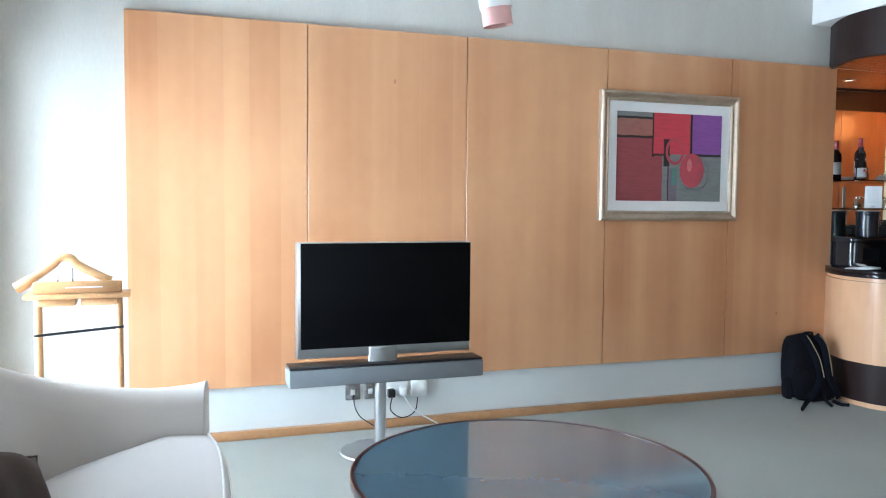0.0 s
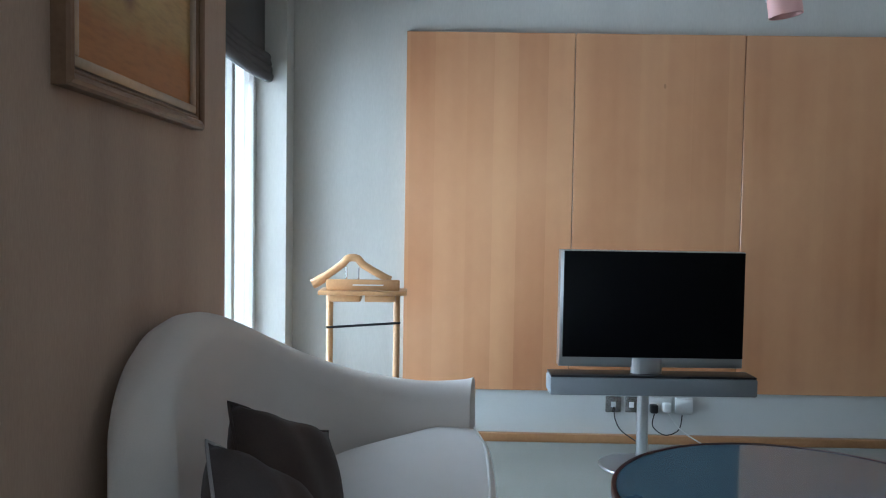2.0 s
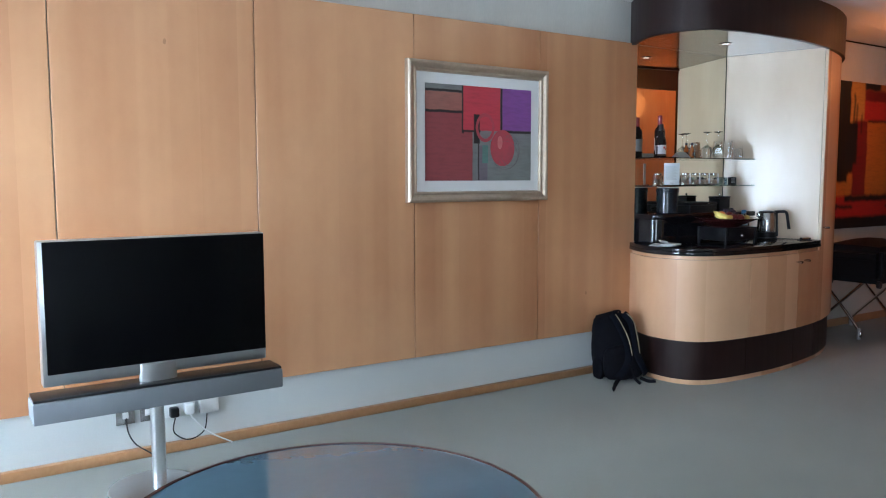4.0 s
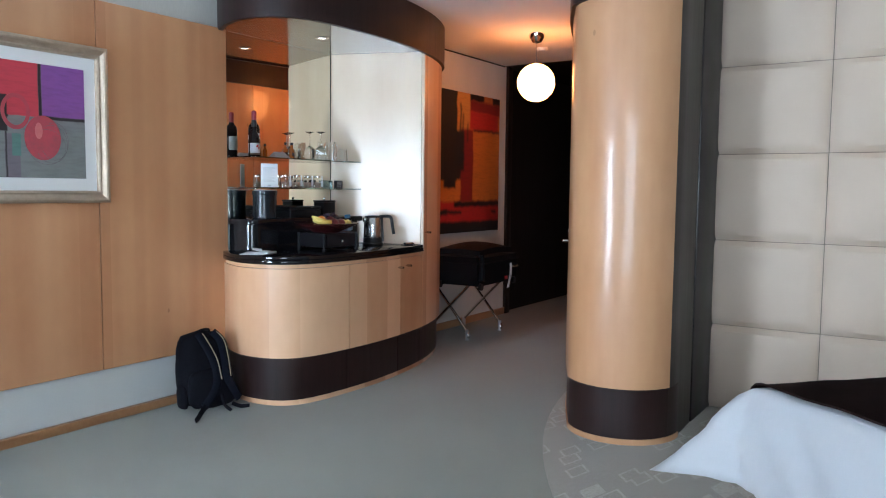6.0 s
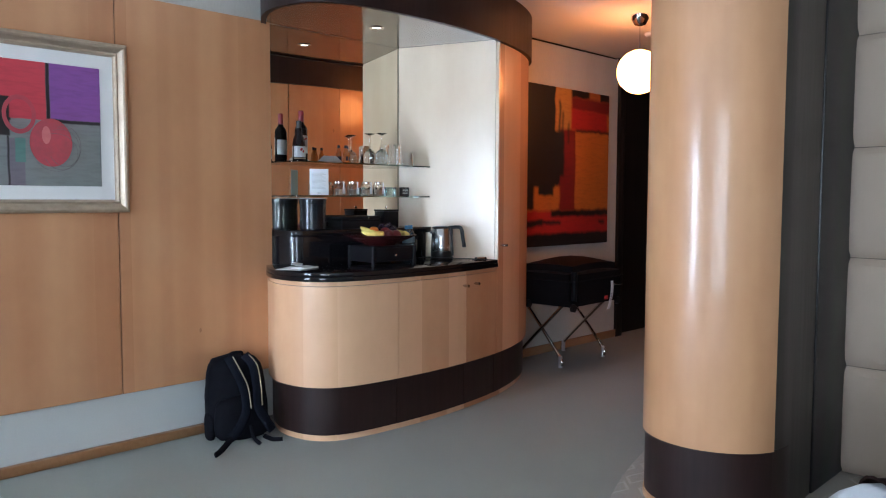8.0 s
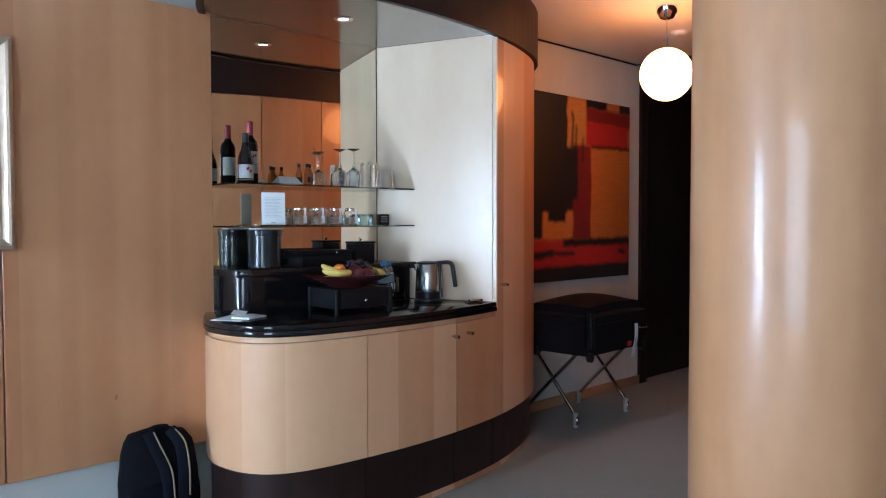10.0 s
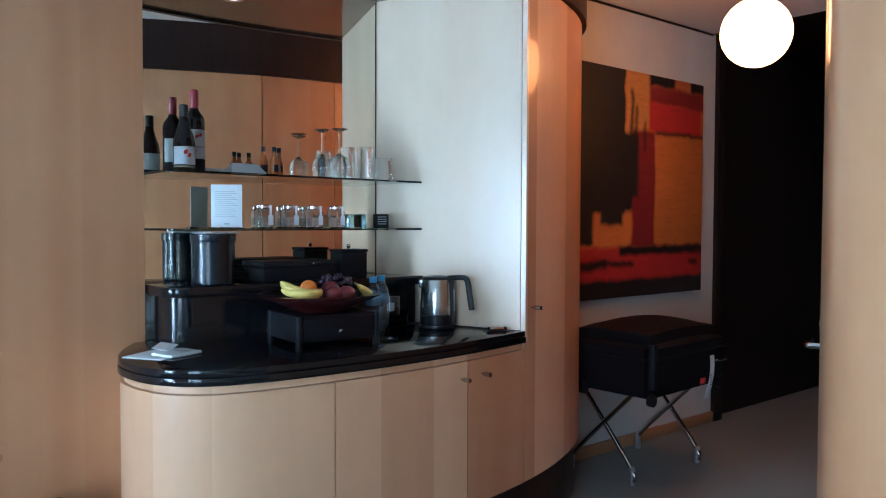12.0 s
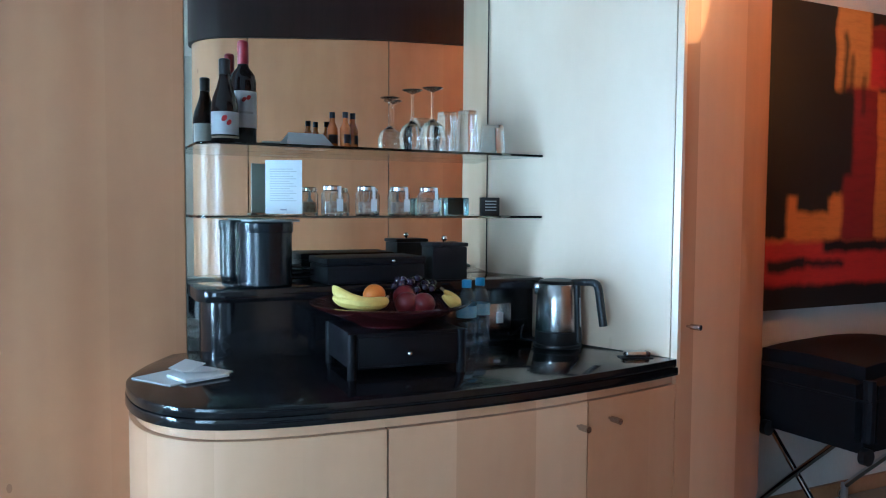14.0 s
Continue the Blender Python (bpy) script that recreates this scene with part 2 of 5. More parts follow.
BED_BASE = plain("maroon_bed_base_cloth", (0.17, 0.03, 0.03), (0.11, 0.02, 0.02), 0.85, s1=5, s2=180, relief=0.2)
ALU = plain("brushed_aluminium", (0.64, 0.66, 0.68), (0.60, 0.62, 0.64), 0.3, 1.0, (1, 1, 1), 2, 40, 0.0)
CHROME = plain("chrome", (0.80, 0.80, 0.81), (0.74, 0.74, 0.75), 0.08, 1.0, s1=2, s2=30, relief=0.0)
STEEL = plain("brushed_steel", (0.52, 0.51, 0.50), (0.44, 0.43, 0.42), 0.25, 1.0, (1, 1, 30), 3, 30, 0.02)
SPEAKER_CLOTH = plain("grey_speaker_cloth", (0.20, 0.215, 0.23), (0.155, 0.165, 0.18), 0.75, s1=4, s2=400, relief=0.3)
SCREEN = plain("black_screen_glass", (0.002, 0.002, 0.003), (0.003, 0.003, 0.003), 0.35, s1=2, s2=30, relief=0.0)
SCREEN.node_tree.nodes["Principled BSDF"].inputs["Specular IOR Level"].default_value = 0.06
BLACK_PLASTIC = plain("black_plastic", (0.008, 0.008, 0.009), (0.013, 0.013, 0.014), 0.34, s1=5, s2=120, relief=0.05, spec=0.35)
BLACK_LEATHER = plain("black_leatherette", (0.006, 0.006, 0.007), (0.011, 0.011, 0.013), 0.42, s1=6, s2=300, relief=0.3, spec=0.12)
BLACK_TIN = plain("blue_black_enamel", (0.004, 0.007, 0.011), (0.007, 0.011, 0.016), 0.24, s1=6, s2=80, relief=0.02, coat=0.05, spec=0.4)
NYLON = plain("black_nylon", (0.004, 0.004, 0.006), (0.008, 0.008, 0.011), 0.8, s1=7, s2=260, relief=0.5, spec=0.06)
NYLON_BLUE = plain("navy_black_nylon", (0.004, 0.005, 0.009), (0.008, 0.009, 0.014), 0.8, s1=7, s2=260, relief=0.5, spec=0.06)
NYLON_SUITCASE = plain("black_suitcase_nylon", (0.005, 0.005, 0.007), (0.009, 0.010, 0.012), 0.55, s1=7, s2=260, relief=0.4, spec=0.12)
ZIP = plain("tan_zip", (0.30, 0.24, 0.14), (0.22, 0.17, 0.10), 0.5, s1=10, s2=200)
FRAME_SILVER = plain("champagne_frame", (0.53, 0.43, 0.325), (0.41, 0.32, 0.235), 0.40, 0.7, s1=6, s2=40, relief=0.02)
FRAME_WOOD = plain("brown_gilt_frame", (0.28, 0.165, 0.095), (0.20, 0.11, 0.06), 0.42, 0.2, s1=6, s2=60, relief=0.15)
MOUNT = plain("white_mount_card", (0.80, 0.80, 0.78), (0.76, 0.76, 0.74), 0.8, s1=3, s2=150, relief=0.05)
PAPER = plain("paper", (0.74, 0.76, 0.76), (0.68, 0.70, 0.71), 0.7, s1=6, s2=100, relief=0.03)
INK = plain("grey_print", (0.30, 0.32, 0.34), (0.24, 0.26, 0.28), 0.7)
PRINT_PALE = plain("pale_print", (0.52, 0.53, 0.53), (0.46, 0.47, 0.47), 0.7)
PLASTIC_WHITE = plain("white_plastic", (0.70, 0.71, 0.70), (0.64, 0.65, 0.64), 0.4, s1=4, s2=80, relief=0.02)
GLASS = glass("clear_glass")
DRINK_GLASS = glass("clear_drinking_glass", (0.99, 1.0, 1.0), 0.0, 1.14)
DRINK_GLASS.node_tree.nodes["Principled BSDF"].inputs["Coat Weight"].default_value = 1.0
DRINK_GLASS.node_tree.nodes["Principled BSDF"].inputs["Coat Roughness"].default_value = 0.02
SHELF_GLASS = glass("green_edged_shelf_glass", (0.72, 0.88, 0.84))
WATER_PET = glass("clear_bottle_plastic", (0.80, 0.92, 1.0), 0.03, 1.48)
WINE_GLASS = plain("near_black_bottle_glass", (0.006, 0.004, 0.004), (0.010, 0.006, 0.006), 0.08, s1=4, s2=30, relief=0.0, spec=0.28)
AMBER = plain("amber_spirit_glass", (0.46, 0.14, 0.025), (0.30, 0.075, 0.015), 0.1, s1=8, s2=40, relief=0.0, coat=0.5)
RED_FOIL = plain("red_bottle_foil", (0.28, 0.015, 0.03), (0.20, 0.01, 0.02), 0.35, s1=8, s2=60)
MIRROR = plain("mirror_silver", (0.83, 0.84, 0.77), (0.82, 0.83, 0.76), 0.06, 1.0, relief=0.0)
for lnk in list(MIRROR.node_tree.links):
    if lnk.to_socket.name == "Roughness":
        MIRROR.node_tree.links.remove(lnk)
MIRROR.node_tree.nodes["Principled BSDF"].inputs["Roughness"].default_value = 0.0
TABLE_TOP = plain("blue_grey_back_painted_glass", (0.10, 0.155, 0.195), (0.088, 0.14, 0.175), 0.1, s1=1, s2=20, relief=0.0, coat=0.9)
TABLE_RIM = plain("dark_red_brown_rim", (0.07, 0.018, 0.014), (0.045, 0.012, 0.01), 0.3, s1=4, s2=50, coat=0.3)
BLIND = plain("grey_blind_cloth", (0.11, 0.105, 0.10), (0.085, 0.08, 0.078), 0.85, s1=4, s2=220, relief=0.3, spec=0.15)
GLOBE = glow("lit_opal_glass", (1.0, 0.31, 0.07), 18.0)
BACKDROP = glow("bright_overcast_sky", (0.90, 0.96, 1.0), 4.5)
SPOT_GLOW = glow("lit_downlight_lens", (1.0, 0.9, 0.8), 3.0)
PINK_SHADE = plain("rose_opal_shade", (0.74, 0.42, 0.37), (0.68, 0.37, 0.33), 0.5, s1=3, s2=60, relief=0.02)
WHITE_SHADE = plain("white_opal_shade", (0.80, 0.77, 0.74), (0.76, 0.73, 0.70), 0.35, s1=3, s2=60, relief=0.0)
BANANA = plain("banana_skin", (0.78, 0.62, 0.17), (0.66, 0.50, 0.11), 0.5, s1=14, s2=90, relief=0.1)
ORANGE = plain("orange_peel", (0.72, 0.22, 0.02), (0.62, 0.17, 0.015), 0.45, s1=10, s2=160, relief=0.4)
APPLE = plain("dark_red_fruit", (0.17, 0.015, 0.02), (0.10, 0.01, 0.015), 0.3, s1=10, s2=70)
GRAPE = plain("black_grape", (0.018, 0.010, 0.022), (0.03, 0.015, 0.035), 0.25, s1=20, s2=80, coat=0.3)
BOWL_RED = plain("dark_red_lacquer", (0.05, 0.008, 0.008), (0.035, 0.006, 0.006), 0.2, s1=4, s2=50, coat=0.6)
BLUE_CAP = plain("blue_plastic", (0.06, 0.25, 0.48), (0.05, 0.21, 0.42), 0.4)
BLUE_LABEL = plain("pale_blue_label", (0.20, 0.45, 0.66), (0.55, 0.68, 0.75), 0.4, s1=30, s2=90)
CANDY = plain("mixed_snacks", (0.30, 0.12, 0.06), (0.70, 0.62, 0.50), 0.5, s1=90, s2=160, relief=0.5)
TAG_RED = plain("red_tag", (0.5, 0.03, 0.03), (0.4, 0.02, 0.02), 0.5)


# ---- mesh helpers ----
def thing(name, label, category, loc=(0, 0, 0), rz=0.0, group=""):
    ob = new(name)
    ob.empty_display_size = 0.05
    ob.matrix_basis = pose(*loc, 0, 0, rz)
    return tagged(ob, label, category, group)


def finish(bm, material, name, sharp=35):
    bmesh.ops.recalc_face_normals(bm, faces=bm.faces)
    for f in bm.faces:
        f.smooth = True
    for e in bm.edges:
        if len(e.link_faces) == 2 and e.calc_face_angle(0) > radians(sharp):
            e.smooth = False
    me = bpy.data.meshes.new(name)
    bm.to_mesh(me)
    bm.free()
    me.materials.append(material)
    return me


def part(name, bm, material, parent, label="", world=False, sharp=35):
    """One mesh under a thing. With world, the mesh was made in the place's own metres and is brought into its thing's."""
    if world:
        m = parent.matrix_basis.copy()
        if parent.parent:
            m = parent.parent.matrix_basis @ m
        bm.transform(m.inverted())
    ob = new(name, finish(bm, material, name, sharp))
    ob.parent = parent
    if label:
        ob["label"] = label
    return ob


def single(name, bm, material, label, category, kind="", group="", sharp=35):
    """A thing or piece of the setting that is one mesh; its origin moves to its base."""
    if kind != "structure":
        lo = [min(v.co[i] for v in bm.verts) for i in range(3)]
        hi = [max(v.co[i] for v in bm.verts) for i in range(3)]
        base = Vector(((lo[0] + hi[0]) / 2, (lo[1] + hi[1]) / 2, lo[2]))
        bm.transform(Matrix.Translation(-base))
    else:
        base = Vector((0, 0, 0))
    ob = new(name, finish(bm, material, name, sharp))
    ob.location = base
    return tagged(ob, label, category, group, kind)


def box(x0, x1, y0, y1, z0, z1, bevel=0.0, seg=2, m=None):
    bm = bmesh.new()
    bmesh.ops.create_cube(bm, size=1)
    bm.transform(Matrix.Translation(((x0 + x1) / 2, (y0 + y1) / 2, (z0 + z1) / 2)) @ Matrix.Diagonal((x1 - x0, y1 - y0, z1 - z0, 1)))
    if bevel:
        bmesh.ops.bevel(bm, geom=bm.edges[:], offset=bevel, segments=seg, affect="EDGES", profile=0.5)
    if m:
        bm.transform(m)
    return bm


def join(*parts):
    out = bmesh.new()
    for b in parts:
        me = bpy.data.meshes.new("tmp")
        b.to_mesh(me)
        b.free()
        out.from_mesh(me)
        bpy.data.meshes.remove(me)
    return out


def lathe(profile, seg=32, m=None):
    """A turned shape from (radius, height) pairs; a radius of 0 closes it."""
    bm = bmesh.new()
    rings = []
    for r, z in profile:
        if r <= 1e-6:
            rings.append([bm.verts.new((0, 0, z))])
        else:
            rings.append([bm.verts.new((r * math.cos(2 * math.pi * i / seg), r * math.sin(2 * math.pi * i / seg), z)) for i in range(seg)])
    for a, b in zip(rings, rings[1:]):
        for i in range(seg):
            j = (i + 1) % seg
            q = [a[i % len(a)], a[j % len(a)], b[j % len(b)], b[i % len(b)]]
            q = list(dict.fromkeys(q))
            if len(q) > 2:
                bm.faces.new(q)
    if m:
        bm.transform(m)
    return bm


def tube(points, r, seg=10, close=True):
    """A round bar along points; r is one radius or one for each point."""
    bm = bmesh.new()
    pts = [Vector(p) for p in points]
    rs = r if isinstance(r, (list, tuple)) else [r] * len(pts)
    rings, up = [], None
    for i, p in enumerate(pts):
        d = (pts[min(i + 1, len(pts) - 1)] - pts[max(i - 1, 0)]).normalized()
        side = d.cross(Vector((0, 0, 1)) if abs(d.z) < 0.95 else Vector((1, 0, 0))).normalized() if up is None else (up - d * up.dot(d)).normalized()
        up = side
        other = d.cross(side)
        rings.append([bm.verts.new(p + rs[i] * (side * math.cos(2 * math.pi * k / seg) + other * math.sin(2 * math.pi * k / seg))) for k in range(seg)])
    for a, b in zip(rings, rings[1:]):
        for k in range(seg):
            bm.faces.new((a[k], a[(k + 1) % seg], b[(k + 1) % seg], b[k]))
    if close:
        bm.faces.new(rings[0])
        bm.faces.new(rings[-1])
    return bm


def spline(ctrl, n=8):
    """Catmull-Rom through the points given, n steps a span."""
    pts = [Vector(c) for c in ctrl]
    out = []
    for i in range(len(pts) - 1):
        p0, p1, p2, p3 = pts[max(i - 1, 0)], pts[i], pts[i + 1], pts[min(i + 2, len(pts) - 1)]
        for k in range(n):
            t = k / n
            out.append(0.5 * ((2 * p1) + (p2 - p0) * t + (2 * p0 - 5 * p1 + 4 * p2 - p3) * t * t + (3 * p1 - p0 - 3 * p2 + p3) * t ** 3))
    return out + [pts[-1]]


def offset(path, d):
    """A plan line moved d to its right-hand side."""
    out = []
    for i, p in enumerate(path):
        t = (path[min(i + 1, len(path) - 1)] - path[max(i - 1, 0)]).normalized()
        out.append(Vector((p.x + t.y * d, p.y - t.x * d)))
    return out


def prism(outline, z0, z1, bevel=0.0, seg=2):
    bm = bmesh.new()
    lo = [bm.verts.new((p[0], p[1], z0)) for p in outline]
    hi = [bm.verts.new((p[0], p[1], z1)) for p in outline]
    n = len(lo)
    bm.faces.new(lo)
    top = bm.faces.new(hi)
    for i in range(n):
        bm.faces.new((lo[i], lo[(i + 1) % n], hi[(i + 1) % n], hi[i]))
    bmesh.ops.recalc_face_normals(bm, faces=bm.faces)
    if bevel:
        edges = [e for e in bm.edges if abs(e.verts[0].co.z - e.verts[1].co.z) < 1e-6]
        bmesh.ops.bevel(bm, geom=edges, offset=bevel, segments=seg, affect="EDGES", profile=0.5)
    return bm


def ribbon(path, z0, z1, thick, bevel=0.0):
    """An upright curved board: the path is its face, its thickness lies to the left."""
    return prism(list(path) + list(reversed(offset(path, -thick))), z0, z1, bevel, 1)


def cut(path, x0, x1):
    """The stretch of a plan line between two x, with its ends exact."""
    out = []
    for a, b in zip(path, path[1:]):
        if b.x <= x0 or a.x >= x1 or b.x - a.x < 1e-6:
            continue
        p = a if a.x >= x0 else a.lerp(b, (x0 - a.x) / (b.x - a.x))
        q = b if b.x <= x1 else a.lerp(b, (x1 - a.x) / (b.x - a.x))
        if not out:
            out.append(p)
        out.append(q)
    return out


def sphere(r, loc, sx=1, sy=1, sz=1, u=20, v=12):
    bm = bmesh.new()
    bmesh.ops.create_uvsphere(bm, u_segments=u, v_segments=v, radius=r)
    bm.transform(Matrix.Translation(loc) @ Matrix.Diagonal((sx, sy, sz, 1)))
    return bm


def cylinder_between(a, b, r, seg=14):
    return tube([a, b], r, seg)


# ---- structure ----
X_LEFT, X_HEAD, Y_WALL, Y_BACK, Z_HIGH, Z_LOW = 0.10, 6.95, 4.745, -1.70, 2.98, 2.64
X_END, Y_PART, Y_HALL = 12.0, 2.86, 4.80

single("floor", box(-0.3, X_END + 0.2, Y_BACK - 0.3, Y_HALL + 0.3, -0.12, 0.0), CARPET, "sage grey cut-pile fitted carpet", "carpet", "structure")
arc = [(7.5 + 4.3 * math.cos(radians(a)), -1.4 + 4.3 * math.sin(radians(a))) for a in range(90, 186, 2)]
inlay = [(x, y) for x, y in arc if y > Y_BACK + 0.02] + [(3.25, Y_BACK + 0.02), (6.93, Y_BACK + 0.02), (6.93, 2.85)]
inlay = [(min(x, 6.93), y) for x, y in inlay]
single("carpet_inlay", prism(inlay, 0.0, 0.005), CARPET_PATTERN, "patterned taupe carpet inlay with a curved edge", "carpet", "structure")

single("wall_north", box(-0.12, 9.42, Y_WALL, Y_WALL + 0.2, 0, Z_HIGH), WALL, "warm grey plaster wall", "wall", "structure")
single("wall_lower_band", box(0.749, 5.40, Y_WALL - 0.012, Y_WALL, 0.05, 0.305), WALL_PALE, "pale blue-grey lower wall below the wood panels", "wall", "structure")
single("baseboard", box(0.30, 5.40, Y_WALL - 0.05, Y_WALL - 0.012, 0, 0.05, 0.006), TRIM_WOOD, "orange-brown wooden skirting", "skirting", "structure")
single("baseboard", box(7.70, 9.40, Y_WALL - 0.02, Y_WALL, 0, 0.07, 0.004), TRIM_WOOD, "orange-brown wooden skirting", "skirting", "structure")

# left wall with the window opening
WY0, WY1, WZ0, WZ1 = 3.42, 4.56, 0.20, 2.55
left = thing("wall_west", "linen-textured taupe wall with deep window openings", "wall", (X_LEFT, 1.5, 0))
left["kind"] = "structure"
VY0, VY1 = -1.5, 1.0
for y0, y1, z0, z1, m in ((Y_BACK - 0.2, VY0, 0, Z_HIGH, WALLPAPER), (VY0, VY1, 0, WZ0, WALLPAPER), (VY0, VY1, 2.42, Z_HIGH, WALLPAPER), (VY1, WY0, 0, Z_HIGH, WALLPAPER), (WY1, Y_WALL, 0, Z_HIGH, WALL), (WY0, WY1, WZ1, Z_HIGH, WALL), (WY0, WY1, 0, WZ0, WALL)):
    part("wall_panel", box(X_LEFT - 0.22, X_LEFT, y0, y1, z0, z1), m, left, world=True)


def window(name, label, y0, y1, z0, z1, mullions):
    w = thing(name, label, "window", (X_LEFT - 0.2, (y0 + y1) / 2, z0))
    w["kind"] = "structure"
    xw, e = X_LEFT - 0.20, 0.05
    bars = [(y0, y0 + e, z0, z1), (y1 - e, y1, z0, z1), (y0 + e, y1 - e, z0, z0 + e), (y0 + e, y1 - e, z1 - e, z1)]
    for a, b, c, d in bars + [(m - 0.03, m + 0.03, z0 + e, z1 - e) for m in mullions]:
        part("window_frame", box(xw - 0.03, xw + 0.03, a, b, c, d, 0.004), WHITE_PAINT, w, world=True)
    stops = [y0 + e - 0.03, *mullions, y1 - e + 0.03]
    for a, b in zip(stops, stops[1:]):
        pane = part("pane", box(xw - 0.004, xw + 0.004, a + 0.03, b - 0.03, z0 + e, z1 - e), GLASS, w, world=True)
        pane.visible_shadow = False


window("window_1", "tall bright window with white frame", WY0, WY1, WZ0, WZ1, [4.13])
window("window_2", "wide window with slim white frames", VY0, VY1, WZ0, 2.42, [-0.67, 0.17])
single("backdrop", box(-1.3, -1.2, -9, 14, -1.0, 3.2), BACKDROP, "bright hazy daylight outside the windows", "sky", "structure")
single("wall_south", box(-0.12, X_HEAD + 0.1, Y_BACK - 0.2, Y_BACK, 0, Z_HIGH), WALL, "plain plaster wall", "wall", "structure")
single("wall_east", box(X_HEAD, X_HEAD + 0.15, Y_BACK - 0.2, 2.0, 0, Z_HIGH), TILE_SEAM_SHADE, "dark beige cloth-lined wall behind padded squares, standing in for seam shade", "wall", "structure")
single("ceiling", box(-0.12, 7.2, Y_BACK - 0.2, Y_WALL + 0.2, Z_HIGH, Z_HIGH + 0.12), CEIL, "white painted ceiling", "ceiling", "structure")
single("ceiling_lower", box(5.30, 9.30, 2.40, Y_WALL, Z_LOW, Z_HIGH), CEIL, "lower white passage ceiling", "ceiling", "structure")

# Dark strip added to draw the shade line where wall meets ceiling.
single("trim", box(7.72, 9.30, Y_WALL - 0.008, Y_WALL, Z_LOW - 0.014, Z_LOW - 0.002), BLACK_DOOR, "thin dark strip drawn as the shadow gap below the ceiling", "trim", "structure")

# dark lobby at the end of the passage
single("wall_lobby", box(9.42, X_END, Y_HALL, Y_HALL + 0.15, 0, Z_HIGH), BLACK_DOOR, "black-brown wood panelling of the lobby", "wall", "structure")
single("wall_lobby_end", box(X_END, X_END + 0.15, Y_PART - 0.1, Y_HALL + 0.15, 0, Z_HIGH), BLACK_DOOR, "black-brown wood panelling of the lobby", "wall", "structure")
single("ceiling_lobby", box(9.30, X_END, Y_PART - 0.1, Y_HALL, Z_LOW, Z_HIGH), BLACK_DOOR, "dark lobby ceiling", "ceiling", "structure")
single("door_frame", box(9.34, 9.44, Y_WALL - 0.03, Y_HALL, 0, Z_LOW, 0.004), BLACK_DOOR, "black-brown wooden door jamb", "door frame", "structure")

# wood-clad partition with a rounded nose, opposite the bar
nose = [Vector((6.19 + 0.315 * math.cos(radians(a)), 2.25 + 0.315 * math.sin(radians(a)))) for a in range(250, 117, -7)]
side = [Vector((6.52, 1.947)), Vector((6.36, 1.938))] + [Vector((6.19 + 0.315 * math.cos(radians(a)), 2.25 + 0.315 * math.sin(radians(a)))) for a in range(274, 249, -4)]
flank = spline([(6.14, 2.572), (6.45, 2.715), (6.90, 2.88), (7.4, 2.97), (8.0, 3.0)], 6)
clad = list(reversed(nose + flank))
foot = list(reversed(side[2:] + nose + flank))
partition = thing("wall_partition", "rounded partition clad in glossy maple veneer over a dark plinth", "partition wall", (6.6, 2.3, 0))
partition["kind"] = "structure"
part("wood_ring", ribbon([Vector(p) for p in offset(foot, -0.004)], 0.0, 0.035, 0.05), MAPLE_COLUMN, partition, "pale wooden floor ring", True)
part("plinth", ribbon([Vector(p) for p in offset(foot, -0.010)], 0.035, 0.30, 0.05), WENGE, partition, "dark-stained wooden plinth", True)
seams = [0, 6, 12, 24, len(clad) - 1]
for a, b in zip(seams, seams[1:]):
    part("cladding_panel", ribbon([clad[a] + (clad[a + 1] - clad[a]).normalized() * 0.003] + clad[a + 1:b] + [clad[b] + (clad[b - 1] - clad[b]).normalized() * 0.003], 0.302, 2.33, 0.03), MAPLE_COLUMN, partition, world=True)
part("top_band", ribbon([Vector(p) for p in offset(clad, 0.02)], 2.332, Z_HIGH, 0.06), WENGE, partition, "dark-stained wooden top band", True)
part("core", prism([Vector(p) for p in offset(clad, -0.06)] + [Vector((6.30, 2.03)), Vector((6.93, 2.06)), Vector((8.0, 2.3))], 0, Z_HIGH), BLACK_DOOR, partition, world=True)
part("side_panel", ribbon(offset(list(reversed(side)), -0.016), 0.0, Z_HIGH, 0.03), SIDE_WOOD, partition, "dark grey-brown stained side panel", True)
part("edge_post", box(6.525, 6.95, 1.955, 2.05, 0.0, Z_HIGH, 0.01), BLACK_PLASTIC, partition, "near-black glossy edge post", True)
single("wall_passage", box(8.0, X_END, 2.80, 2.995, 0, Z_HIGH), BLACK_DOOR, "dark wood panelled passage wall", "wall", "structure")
hd = thing("door_handle", "small chrome lever handle on the partition door", "door handle", (6.86, 2.868, 1.0), 18)
part("rosette", lathe([(0, -0.005), (0.024, -0.005), (0.024, 0.008), (0, 0.008)], 20, pose(0, 0, 0, -90)), CHROME, hd)
part("lever", tube([(0, 0, 0), (0, 0.06, 0), (0.01, 0.065, 0), (0.11, 0.065, 0)], 0.009), CHROME, hd)
part("keyhole_cover", lathe([(0, -0.005), (0.02, -0.005), (0.02, 0.03), (0, 0.03)], 20, pose(0, 0, 0.06, -90)), CHROME, hd)

# maple wall panels
XS = [0.749, 1.71, 2.672, 3.636, 4.60, 5.512]
for x0, x1 in zip(XS, XS[1:]):
    single("wall_panel", box(x0 + 0.0025, x1 - 0.0025, Y_WALL - 0.035, Y_WALL - 0.001, 0.30, 2.347, 0.002, 1), MAPLE, "tall flush maple veneer wall panel", "wall panel", "structure")

